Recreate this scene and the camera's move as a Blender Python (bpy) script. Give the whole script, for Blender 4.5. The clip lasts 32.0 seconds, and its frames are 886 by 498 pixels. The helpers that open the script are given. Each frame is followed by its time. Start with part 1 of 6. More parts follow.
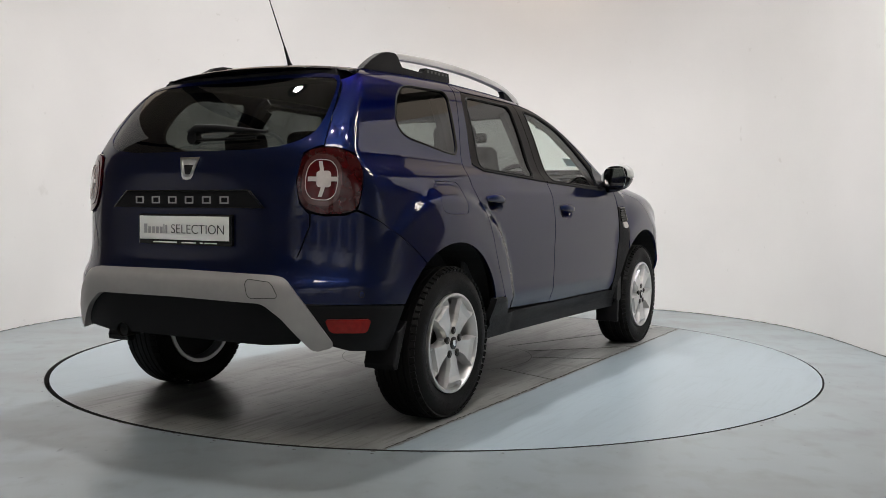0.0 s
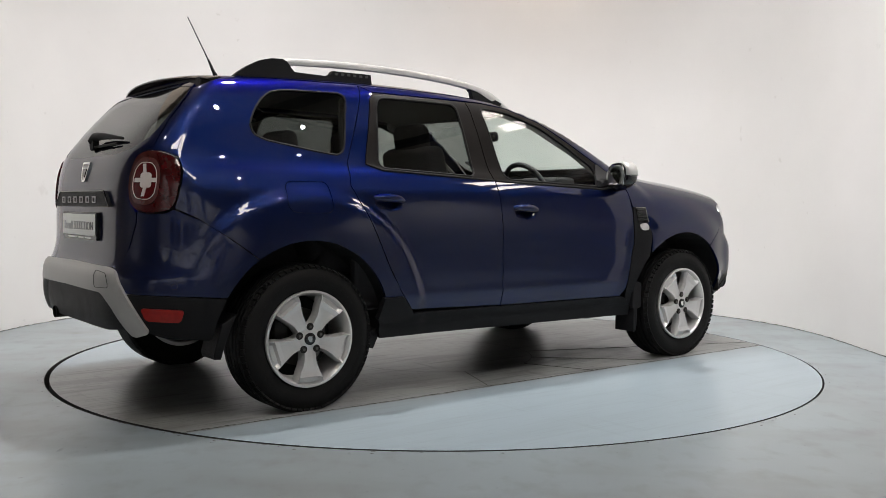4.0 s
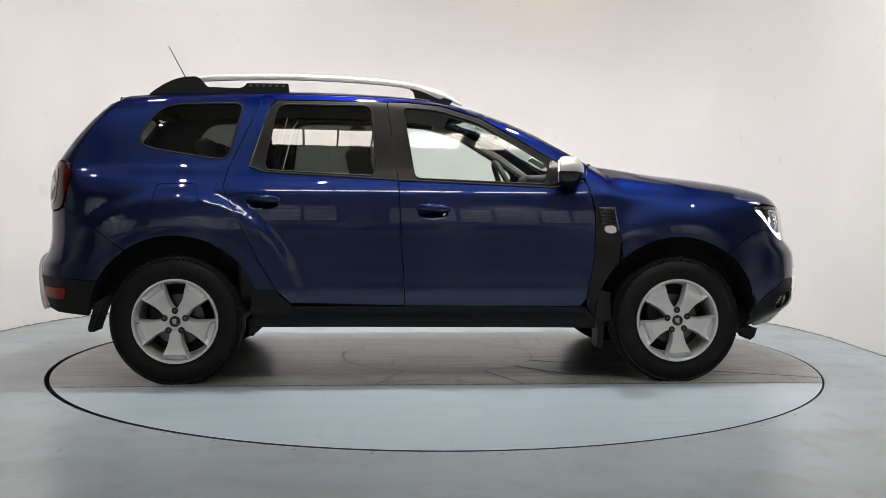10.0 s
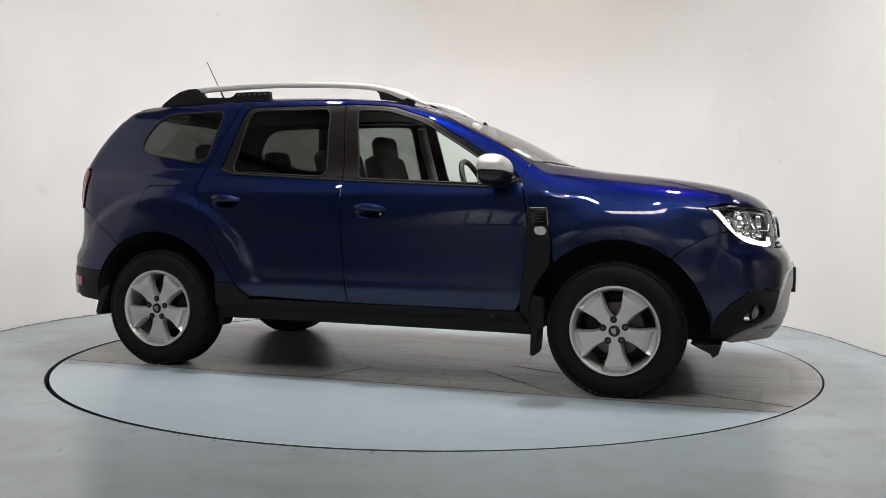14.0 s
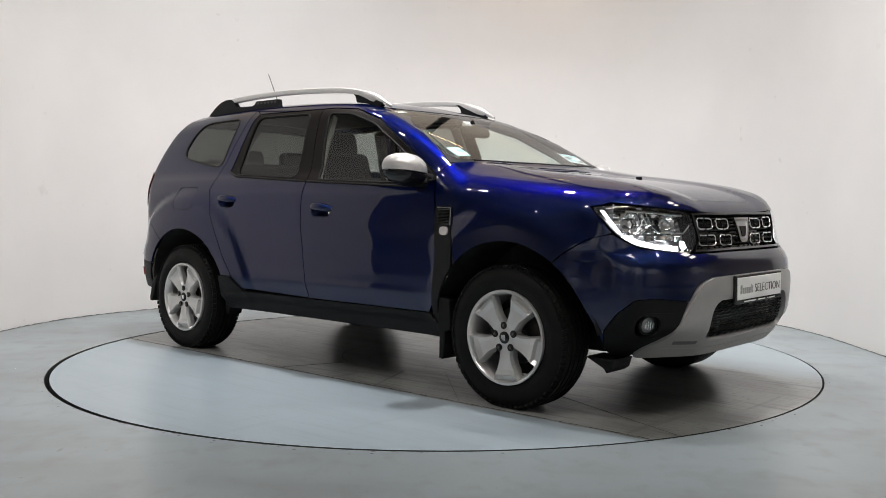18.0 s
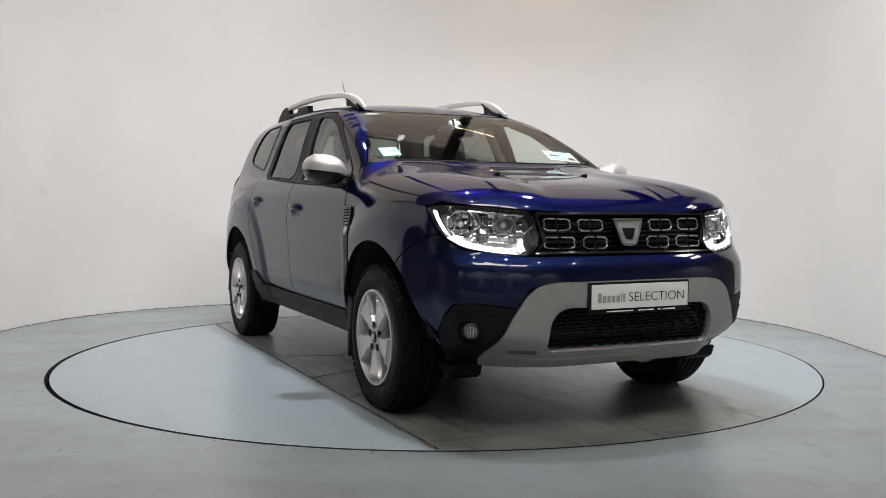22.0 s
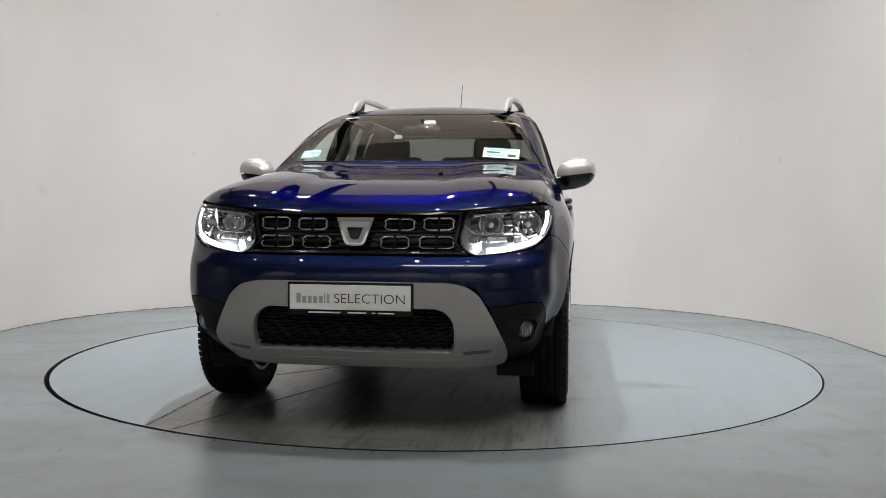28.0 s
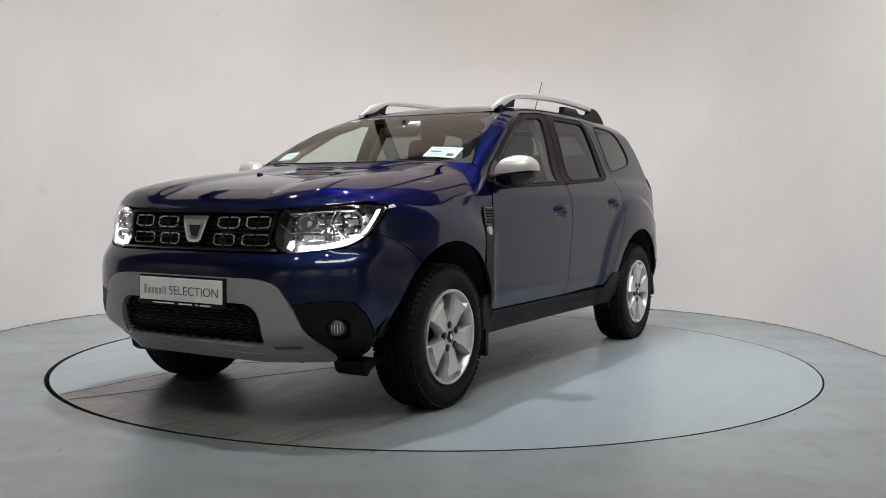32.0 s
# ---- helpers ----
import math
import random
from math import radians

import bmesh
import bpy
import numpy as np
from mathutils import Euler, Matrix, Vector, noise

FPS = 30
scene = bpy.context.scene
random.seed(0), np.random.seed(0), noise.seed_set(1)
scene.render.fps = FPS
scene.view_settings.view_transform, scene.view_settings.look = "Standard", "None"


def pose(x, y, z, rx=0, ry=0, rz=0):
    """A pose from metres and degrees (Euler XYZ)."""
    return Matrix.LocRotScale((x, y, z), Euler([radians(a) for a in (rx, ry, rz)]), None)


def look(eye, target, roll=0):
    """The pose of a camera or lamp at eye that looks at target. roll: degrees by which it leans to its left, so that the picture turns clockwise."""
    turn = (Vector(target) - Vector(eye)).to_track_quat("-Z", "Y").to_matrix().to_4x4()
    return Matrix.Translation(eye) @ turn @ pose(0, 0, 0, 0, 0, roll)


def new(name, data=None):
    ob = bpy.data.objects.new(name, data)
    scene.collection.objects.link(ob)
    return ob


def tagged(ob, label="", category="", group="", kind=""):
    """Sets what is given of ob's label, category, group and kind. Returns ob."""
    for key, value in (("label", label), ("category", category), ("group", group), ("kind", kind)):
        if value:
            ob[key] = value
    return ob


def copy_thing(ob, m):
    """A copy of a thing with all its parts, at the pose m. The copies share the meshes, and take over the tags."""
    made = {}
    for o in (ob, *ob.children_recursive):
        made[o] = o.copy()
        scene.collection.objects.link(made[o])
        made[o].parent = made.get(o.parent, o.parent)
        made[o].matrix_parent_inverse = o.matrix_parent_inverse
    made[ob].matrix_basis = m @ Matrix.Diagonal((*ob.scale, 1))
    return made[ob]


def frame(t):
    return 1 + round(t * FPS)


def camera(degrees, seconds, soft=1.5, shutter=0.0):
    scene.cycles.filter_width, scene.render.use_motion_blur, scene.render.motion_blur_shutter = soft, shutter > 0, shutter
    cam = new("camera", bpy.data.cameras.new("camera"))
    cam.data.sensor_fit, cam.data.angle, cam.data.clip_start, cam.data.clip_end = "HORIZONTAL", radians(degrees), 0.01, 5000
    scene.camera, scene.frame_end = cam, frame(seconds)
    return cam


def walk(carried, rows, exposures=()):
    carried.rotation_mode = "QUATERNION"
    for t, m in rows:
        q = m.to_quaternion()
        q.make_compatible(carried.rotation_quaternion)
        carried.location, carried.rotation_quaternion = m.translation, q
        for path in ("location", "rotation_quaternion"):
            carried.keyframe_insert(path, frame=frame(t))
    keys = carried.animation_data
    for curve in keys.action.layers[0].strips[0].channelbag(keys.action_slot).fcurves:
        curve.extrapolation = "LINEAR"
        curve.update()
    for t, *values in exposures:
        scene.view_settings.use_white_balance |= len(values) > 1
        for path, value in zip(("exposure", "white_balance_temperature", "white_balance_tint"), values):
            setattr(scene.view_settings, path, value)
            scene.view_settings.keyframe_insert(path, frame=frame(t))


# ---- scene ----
# A blue compact SUV turns on a turntable before a curved white studio wall; the camera stands still.

CAM_EYE = (0.0, -5.794, 0.9586)
CAM_YAW, CAM_PITCH, CAM_LEAN = 0.3419, -2.824, 0.313
cam = camera(51.39, 32.0, soft=0.7)
CAM_POSE = pose(*CAM_EYE, 90 + CAM_PITCH, 0, -CAM_YAW) @ pose(0, 0, 0, 0, 0, CAM_LEAN)
walk(cam, [(0.0, CAM_POSE), (32.0, CAM_POSE)], exposures=[(0.0, -0.16), (3.0, -0.08), (6.0, -0.03), (12.0, -0.03), (19.0, -0.12), (25.0, -0.35), (29.0, -0.39), (32.0, -0.34)])

# ---------------------------------------------------------------- light
world = bpy.data.worlds.new("world")
scene.world = world
world.use_nodes = True
world.node_tree.nodes["Background"].inputs["Color"].default_value = (0.9, 0.95, 1.0, 1)
world.node_tree.nodes["Background"].inputs["Strength"].default_value = 0.05


def area_lamp(name, place, target, sx, sy, power, colour=(1, 1, 1)):
    data = bpy.data.lights.new(name, "AREA")
    data.shape, data.size, data.size_y, data.energy, data.color = "RECTANGLE", sx, sy, power, colour
    ob = new(name, data)
    ob.matrix_world = look(place, target)
    return ob


LAMP = (0.995, 0.962, 0.958)
# high-bay lamps under the hall's roof, over the turntable and over the hall in front of it
for lx, ly, lp, cone in ((-0.40, -0.12, 84, 108), (1.80, -0.17, 58, 108), (-2.60, -0.15, 8, 108), (-1.65, 1.5, 30, 108),
                         # unseen fill lamps, added to brighten the hall's reflection in the car
                         (-6.2, -8.5, 78, 80), (-2.1, -8.5, 78, 80), (2.1, -8.5, 78, 80), (6.2, -8.5, 78, 80), (-8.3, -3.6, 36, 80), (8.3, -3.6, 78, 80)):
    bay = area_lamp("high_bay", (lx, ly, 4.95), (lx, ly + 0.001, 0.0), 0.2, 0.2, lp, LAMP)
    bay.data.shape, bay.data.spread = "DISK", radians(cone)
# spots before the stage, aimed at the curved wall; unseen, placed to fill its light evenly
for lx, lp in ((-3.6, 9), (-2.2, 12), (-0.75, 15), (0.75, 21), (2.2, 25), (3.6, 29)):
    spot = area_lamp("truss_spot", (lx, -3.4 + 0.05 * lx * lx, 4.75), (0.85 * lx, 2.6 - 0.05 * lx * lx, 0.6), 0.085, 0.085, lp, (1.0, 0.965, 0.965))
    spot.data.shape, spot.data.spread = "DISK", radians(110)
# unseen warm lamp, added for the orange tint at the wall's top
area_lamp("wall_washer", (0.75, 2.25, 3.55), (0.95, 3.0, 2.1), 0.5, 0.08, 2.6, (1.0, 0.64, 0.34))

# ---------------------------------------------------------------- materials
MATS = {}


def mat(name, colour, rough=0.5, metal=0.0, coat=0.0, coat_rough=0.03, coat_ior=1.5, vary=0.0, scale=8.0, bump=0.0, bump_scale=60.0,
        rough_vary=0.0, emit=None, power=0.0, spec=0.5, alpha=1.0, trans=0.0, ior=1.45, second=None):
    """A principled surface; its colour and roughness wander at two scales, and a fine relief roughens it."""
    m = bpy.data.materials.new(name)
    m.use_nodes = True
    nodes, links = m.node_tree.nodes, m.node_tree.links
    b = nodes["Principled BSDF"]
    c = (*colour, 1)
    b.inputs["Base Color"].default_value = c
    b.inputs["Roughness"].default_value = rough
    b.inputs["Metallic"].default_value = metal
    b.inputs["Coat Weight"].default_value = coat
    b.inputs["Coat Roughness"].default_value = coat_rough
    b.inputs["Coat IOR"].default_value = coat_ior
    b.inputs["Specular IOR Level"].default_value = spec
    b.inputs["Transmission Weight"].default_value = trans
    b.inputs["IOR"].default_value = ior
    b.inputs["Alpha"].default_value = alpha
    if emit:
        b.inputs["Emission Color"].default_value = (*emit, 1)
        b.inputs["Emission Strength"].default_value = power
    if vary or bump or rough_vary:
        co = nodes.new("ShaderNodeTexCoord")
        big = nodes.new("ShaderNodeTexNoise")
        big.inputs["Scale"].default_value, big.inputs["Detail"].default_value = scale, 8
        big.inputs["Roughness"].default_value = 0.5
        links.new(co.outputs["Object"], big.inputs["Vector"])
        if vary:
            mix = nodes.new("ShaderNodeMix")
            mix.data_type = "RGBA"
            lo = second or tuple(v * (1 - vary) for v in colour)
            mix.inputs["A"].default_value = (*lo, 1)
            mix.inputs["B"].default_value = (*[min(1, v * (1 + vary * 0.6)) for v in colour], 1)
            ramp = nodes.new("ShaderNodeMapRange")
            ramp.inputs["From Min"].default_value, ramp.inputs["From Max"].default_value = 0.15, 0.85
            links.new(big.outputs["Fac"], ramp.inputs["Value"])
            links.new(ramp.outputs["Result"], mix.inputs["Factor"])
            links.new(mix.outputs["Result"], b.inputs["Base Color"])
        if rough_vary:
            rr = nodes.new("ShaderNodeMapRange")
            rr.inputs["From Min"].default_value, rr.inputs["From Max"].default_value = 0.15, 0.85
            rr.inputs["To Min"].default_value = max(0.02, rough - rough_vary)
            rr.inputs["To Max"].default_value = min(1, rough + rough_vary)
            links.new(big.outputs["Fac"], rr.inputs["Value"])
            links.new(rr.outputs["Result"], b.inputs["Roughness"])
        if bump:
            fine = nodes.new("ShaderNodeTexNoise")
            fine.inputs["Scale"].default_value, fine.inputs["Detail"].default_value = bump_scale, 4
            links.new(co.outputs["Object"], fine.inputs["Vector"])
            bn = nodes.new("ShaderNodeBump")
            bn.inputs["Strength"].default_value, bn.inputs["Distance"].default_value = bump, 0.004
            links.new(fine.outputs["Fac"], bn.inputs["Height"])
            links.new(bn.outputs["Normal"], b.inputs["Normal"])
    MATS[name] = m
    return m


PAINT = mat("blue_metallic_paint", (0.0044, 0.0108, 0.054), 0.41, 1.0, coat=1.0, coat_rough=0.008, coat_ior=1.48, vary=0.2, scale=900)
PAINT.node_tree.nodes["Principled BSDF"].inputs["Specular Tint"].default_value = (0.03, 0.06, 0.32, 1)
PLASTIC = mat("black_grained_plastic", (0.008, 0.008, 0.0088), 0.5, spec=0.17, vary=0.2, scale=14, bump=0.25, bump_scale=420, rough_vary=0.08)
GLOSSBLACK = mat("gloss_black", (0.008, 0.008, 0.009), 0.12, vary=0.2, scale=30, rough_vary=0.04)
PILLAR = mat("satin_black_pillar_film", (0.0065, 0.0054, 0.005), 0.42, spec=0.1, vary=0.15, scale=20, rough_vary=0.05)
SEAL = mat("black_rubber_seal", (0.008, 0.008, 0.008), 0.6, spec=0.2, vary=0.2, scale=40, bump=0.15)
SILVER = mat("satin_silver_paint", (0.50, 0.50, 0.49), 0.36, 0.55, vary=0.08, scale=30, rough_vary=0.06)
SKID = mat("satin_grey_skid_plate", (0.37, 0.365, 0.355), 0.4, 0.35, vary=0.08, scale=25, rough_vary=0.06)
SKIDDARK = mat("dull_grey_slot", (0.13, 0.13, 0.13), 0.5, 0.2, vary=0.1, scale=25)
ALLOY = mat("painted_alloy", (0.56, 0.555, 0.545), 0.33, 0.6, coat=0.3, vary=0.08, scale=9)
CHROME = mat("chrome", (0.78, 0.78, 0.77), 0.09, 1.0, vary=0.05, scale=50, rough_vary=0.03)
TYRE = mat("tyre_rubber", (0.0055, 0.0053, 0.0052), 0.6, spec=0.17, vary=0.35, scale=9, bump=0.3, bump_scale=200, rough_vary=0.12)
BOLT = mat("dark_steel_bolt", (0.035, 0.033, 0.03), 0.35, 0.8, vary=0.2, scale=60)
STEEL = mat("brake_steel", (0.13, 0.12, 0.115), 0.35, 0.9, vary=0.3, scale=25, rough_vary=0.1)
UNDER = mat("underbody_black", (0.012, 0.012, 0.012), 0.75, vary=0.4, scale=6, bump=0.3, bump_scale=40)
CLOTH = mat("charcoal_seat_cloth", (0.02, 0.02, 0.022), 0.85, vary=0.25, scale=60, bump=0.4, bump_scale=500)
DASH = mat("dark_dashboard_plastic", (0.022, 0.022, 0.024), 0.6, vary=0.2, scale=20, bump=0.3, bump_scale=300)
LINER = mat("grey_headliner", (0.22, 0.21, 0.195), 0.9, vary=0.1, scale=20, bump=0.2, bump_scale=300)
WHITE = mat("white_plate", (0.86, 0.86, 0.83), 0.4, vary=0.05, scale=12)
INK = mat("black_ink", (0.02, 0.02, 0.02), 0.5, vary=0.1, scale=40)
LETTERS = mat("grey_lettering", (0.42, 0.42, 0.42), 0.4, 0.4, vary=0.1, scale=40)
REDLENS = mat("red_lens", (0.065, 0.003, 0.004), 0.08, coat=0.35, vary=0.3, scale=25, spec=0.3, rough_vary=0.04)
DARKRED = mat("dark_red_lens", (0.034, 0.0016, 0.0022), 0.08, coat=0.35, vary=0.3, scale=25, spec=0.3, rough_vary=0.04)
CLEARLENS = mat("frosted_lens", (0.42, 0.40, 0.39), 0.2, coat=0.6, vary=0.1, scale=80, bump=0.3, bump_scale=200)
DIMLET = mat("dark_grey_lettering", (0.045, 0.045, 0.045), 0.45, vary=0.1, scale=40)
REFLECTOR = mat("red_reflector", (0.20, 0.006, 0.004), 0.3, coat=0.5, vary=0.3, scale=60, spec=0.2)
BOWL = mat("lamp_reflector_chrome", (0.72, 0.72, 0.72), 0.12, 1.0, vary=0.1, scale=60, rough_vary=0.05)
LAMPDARK = mat("lamp_bezel", (0.24, 0.24, 0.25), 0.34, 0.9, vary=0.2, scale=40)
DRL = mat("daytime_light", (0.9, 0.9, 0.9), 0.3, emit=(0.95, 0.98, 1.0), power=8.0)
TAILPALE = mat("tinted_frosted_lens", (0.50, 0.44, 0.42), 0.2, coat=0.8, vary=0.1, scale=80)
AMBER = mat("amber_bulb", (0.42, 0.36, 0.30), 0.25, vary=0.1)
PAPER_W = mat("white_paper", (0.74, 0.76, 0.76), 0.6, vary=0.05, scale=30)
PAPER_T = mat("pale_teal_paper", (0.36, 0.62, 0.66), 0.6, vary=0.1, scale=30)
MIRROR = mat("mirror_glass", (0.85, 0.86, 0.87), 0.02, 1.0)


def glass(name, tint, rough=0.0):
    """Thin pane: tinted see-through with a mirror gloss on top by the glass's own Fresnel."""
    m = bpy.data.materials.new(name)
    m.use_nodes = True
    nodes, links = m.node_tree.nodes, m.node_tree.links
    nodes.remove(nodes["Principled BSDF"])
    out = nodes["Material Output"]
    clear, gloss, mix, face, power, scale = (nodes.new(k) for k in ("ShaderNodeBsdfTransparent", "ShaderNodeBsdfGlossy", "ShaderNodeMixShader", "ShaderNodeLayerWeight", "ShaderNodeMath", "ShaderNodeMath"))
    clear.inputs["Color"].default_value = (*tint, 1)
    gloss.inputs["Roughness"].default_value = rough
    gloss.inputs["Color"].default_value = (1, 1, 1, 1)
    face.inputs["Blend"].default_value = 0.5
    power.operation, scale.operation = "POWER", "MULTIPLY_ADD"
    power.inputs[1].default_value, scale.inputs[1].default_value, scale.inputs[2].default_value = 4.2, 0.66, 0.038
    links.new(face.outputs["Facing"], power.inputs[0])
    links.new(power.outputs[0], scale.inputs[0])
    links.new(scale.outputs[0], mix.inputs["Fac"])
    links.new(clear.outputs["BSDF"], mix.inputs[1])
    links.new(gloss.outputs["BSDF"], mix.inputs[2])
    links.new(mix.outputs["Shader"], out.inputs["Surface"])
    return m


GLASS_CLEAR = glass("windscreen_glass", (0.80, 0.86, 0.83))
GLASS_FRONT = glass("green_tinted_glass", (0.84, 0.90, 0.865))
GLASS_DARK = glass("privacy_glass", (0.235, 0.25, 0.24))
LENS = glass("clear_lens", (0.93, 0.94, 0.95))


# ---------------------------------------------------------------- helpers for meshes
def part(name, bm, material, parent, label="", smooth=False):
    me = bpy.data.meshes.new(name)
    bmesh.ops.recalc_face_normals(bm, faces=bm.faces)
    bm.to_mesh(me)
    bm.free()
    me.materials.append(material)
    if smooth:
        me.shade_smooth()
        me.set_sharp_from_angle(angle=radians(38))
    ob = new(name, me)
    ob.parent = parent
    if label:
        ob["label"] = label
    return ob


def box(bm, sx, sy, sz, at, bevel=0.0, seg=2, turn=None):
    m = Matrix.Translation(at) @ (turn or Matrix.Identity(4)) @ Matrix.Diagonal((sx, sy, sz, 1))
    r = bmesh.ops.create_cube(bm, size=1.0, matrix=m)
    if bevel:
        es = list({e for v in r["verts"] for e in v.link_edges})
        bmesh.ops.bevel(bm, geom=es, offset=bevel, segments=seg, affect="EDGES", profile=0.5)


def disc(bm, r, depth, at, axis="y", seg=24, r2=None):
    turn = {"x": pose(0, 0, 0, 0, 90, 0), "y": pose(0, 0, 0, 90, 0, 0), "z": Matrix.Identity(4)}[axis]
    bmesh.ops.create_cone(bm, cap_ends=True, segments=seg, radius1=r, radius2=r if r2 is None else r2, depth=depth,
                          matrix=Matrix.Translation(at) @ turn)


def lathe(bm, profile, seg=64, close=False):
    """Turns a profile of (radius, y) about the y axis."""
    rings = []
    for k in range(seg):
        a = 2 * math.pi * k / seg
        rings.append([bm.verts.new((r * math.cos(a), y, r * math.sin(a))) for r, y in profile])
    n = len(profile)
    for k in range(seg):
        p, q = rings[k], rings[(k + 1) % seg]
        for i in range(n if close else n - 1):
            j = (i + 1) % n
            bm.faces.new((p[i], p[j], q[j], q[i]))


def tube(bm, path, radius, seg=10, cap=True):
    """A round bar along a path of points; radius may be a list."""
    pts = [Vector(p) for p in path]
    radii = radius if isinstance(radius, (list, tuple)) else [radius] * len(pts)
    rings = []
    up = Vector((0.13, 0.29, 1)).normalized()
    for i, p in enumerate(pts):
        d = (pts[min(i + 1, len(pts) - 1)] - pts[max(i - 1, 0)]).normalized()
        u = d.cross(up).normalized()
        w = d.cross(u).normalized()
        rings.append([bm.verts.new(p + radii[i] * (math.cos(2 * math.pi * k / seg) * u + math.sin(2 * math.pi * k / seg) * w)) for k in range(seg)])
    for a, b in zip(rings, rings[1:]):
        for k in range(seg):
            bm.faces.new((a[k], a[(k + 1) % seg], b[(k + 1) % seg], b[k]))
    if cap:
        bm.faces.new(rings[0][::-1])
        bm.faces.new(rings[-1])


def slab(bm, outline, y0, y1, bevel=0.0, turn=None):
    """Pushes an outline in (x, z) from y0 to y1."""
    vs = [bm.verts.new((x, y0, z)) for x, z in outline]
    f = bm.faces.new(vs)
    r = bmesh.ops.extrude_face_region(bm, geom=[f])
    top = [v for v in r["geom"] if isinstance(v, bmesh.types.BMVert)]
    bmesh.ops.translate(bm, verts=top, vec=(0, y1 - y0, 0))
    if turn:
        bmesh.ops.transform(bm, matrix=turn, verts=vs + top)
    if bevel:
        tf = [g for g in r["geom"] if isinstance(g, bmesh.types.BMFace)]
        bmesh.ops.bevel(bm, geom=list({e for g in tf for e in g.edges}), offset=bevel, segments=2, affect="EDGES", profile=0.5)
    return vs + top


def resample(poly, step, closed=True):
    out = []
    n = len(poly)
    for i in range(n if closed else n - 1):
        p, q = Vector(poly[i]), Vector(poly[(i + 1) % n])
        k = max(1, math.ceil((q - p).length / step))
        out += [tuple(p.lerp(q, j / k)) for j in range(k)]
    if not closed:
        out.append(tuple(poly[-1]))
    return out


def empty(name, at=(0, 0, 0)):
    ob = new(name)
    ob.location = at
    return ob


# ---------------------------------------------------------------- room
WALL_C, WALL_A, WALL_B, WALL_H = (-0.185, 0.60), 3.04, 2.60, 2.98


def speckled(name, colour, rough, speck, amount, scale=28.0, grime=0.0):
    """Paint that wanders softly, with sparse dark specks, scuffs and dull patches."""
    m = mat(name, colour, rough, vary=0.09, scale=0.8)
    nodes, links = m.node_tree.nodes, m.node_tree.links
    b = nodes["Principled BSDF"]
    src = b.inputs["Base Color"].links[0].from_socket
    co = nodes.new("ShaderNodeTexCoord")
    total = None
    for sc, lo, stretch in ((scale, 0.70, (1, 1, 1)), (scale * 0.35, 0.72, (1, 0.25, 1)), (scale * 0.3, 0.73, (0.2, 1, 1))):
        mp, n, r = nodes.new("ShaderNodeMapping"), nodes.new("ShaderNodeTexNoise"), nodes.new("ShaderNodeMapRange")
        mp.inputs["Scale"].default_value = stretch
        n.inputs["Scale"].default_value, n.inputs["Detail"].default_value = sc, 6
        r.inputs["From Min"].default_value, r.inputs["From Max"].default_value = lo, lo + 0.07
        r.inputs["To Max"].default_value = amount
        links.new(co.outputs["Object"], mp.inputs["Vector"])
        links.new(mp.outputs["Vector"], n.inputs["Vector"])
        links.new(n.outputs["Fac"], r.inputs["Value"])
        if total is None:
            total = r.outputs["Result"]
        else:
            mx = nodes.new("ShaderNodeMath")
            mx.operation = "MAXIMUM"
            links.new(total, mx.inputs[0])
            links.new(r.outputs["Result"], mx.inputs[1])
            total = mx.outputs[0]
    if grime:
        # broad dull smears, drawn out one way, over finer blotches
        for sc, stretch, lo, hi in ((0.55, (1, 0.6, 1), 0.42, 0.66), (2.3, (0.5, 1, 1), 0.48, 0.72), (9.0, (1, 0.7, 1), 0.52, 0.8)):
            mp, n, r, mx = nodes.new("ShaderNodeMapping"), nodes.new("ShaderNodeTexNoise"), nodes.new("ShaderNodeMapRange"), nodes.new("ShaderNodeMix")
            mp.inputs["Scale"].default_value, mp.inputs["Location"].default_value = stretch, (sc, 1.7 * sc, 0)
            n.inputs["Scale"].default_value, n.inputs["Detail"].default_value = sc, 3
            r.inputs["From Min"].default_value, r.inputs["From Max"].default_value, r.inputs["To Max"].default_value = lo, hi, grime
            mx.data_type = "RGBA"
            mx.inputs["B"].default_value = (colour[0] * 0.62, colour[1] * 0.56, colour[2] * 0.50, 1)
            links.new(co.outputs["Object"], mp.inputs["Vector"])
            links.new(mp.outputs["Vector"], n.inputs["Vector"])
            links.new(n.outputs["Fac"], r.inputs["Value"])
            links.new(r.outputs["Result"], mx.inputs["Factor"])
            links.new(src, mx.inputs["A"])
            src = mx.outputs["Result"]
    mix = nodes.new("ShaderNodeMix")
    mix.data_type = "RGBA"
    links.new(total, mix.inputs["Factor"])
    links.new(src, mix.inputs["A"])
    mix.inputs["B"].default_value = (*speck, 1)
    links.new(mix.outputs["Result"], b.inputs["Base Color"])
    return m


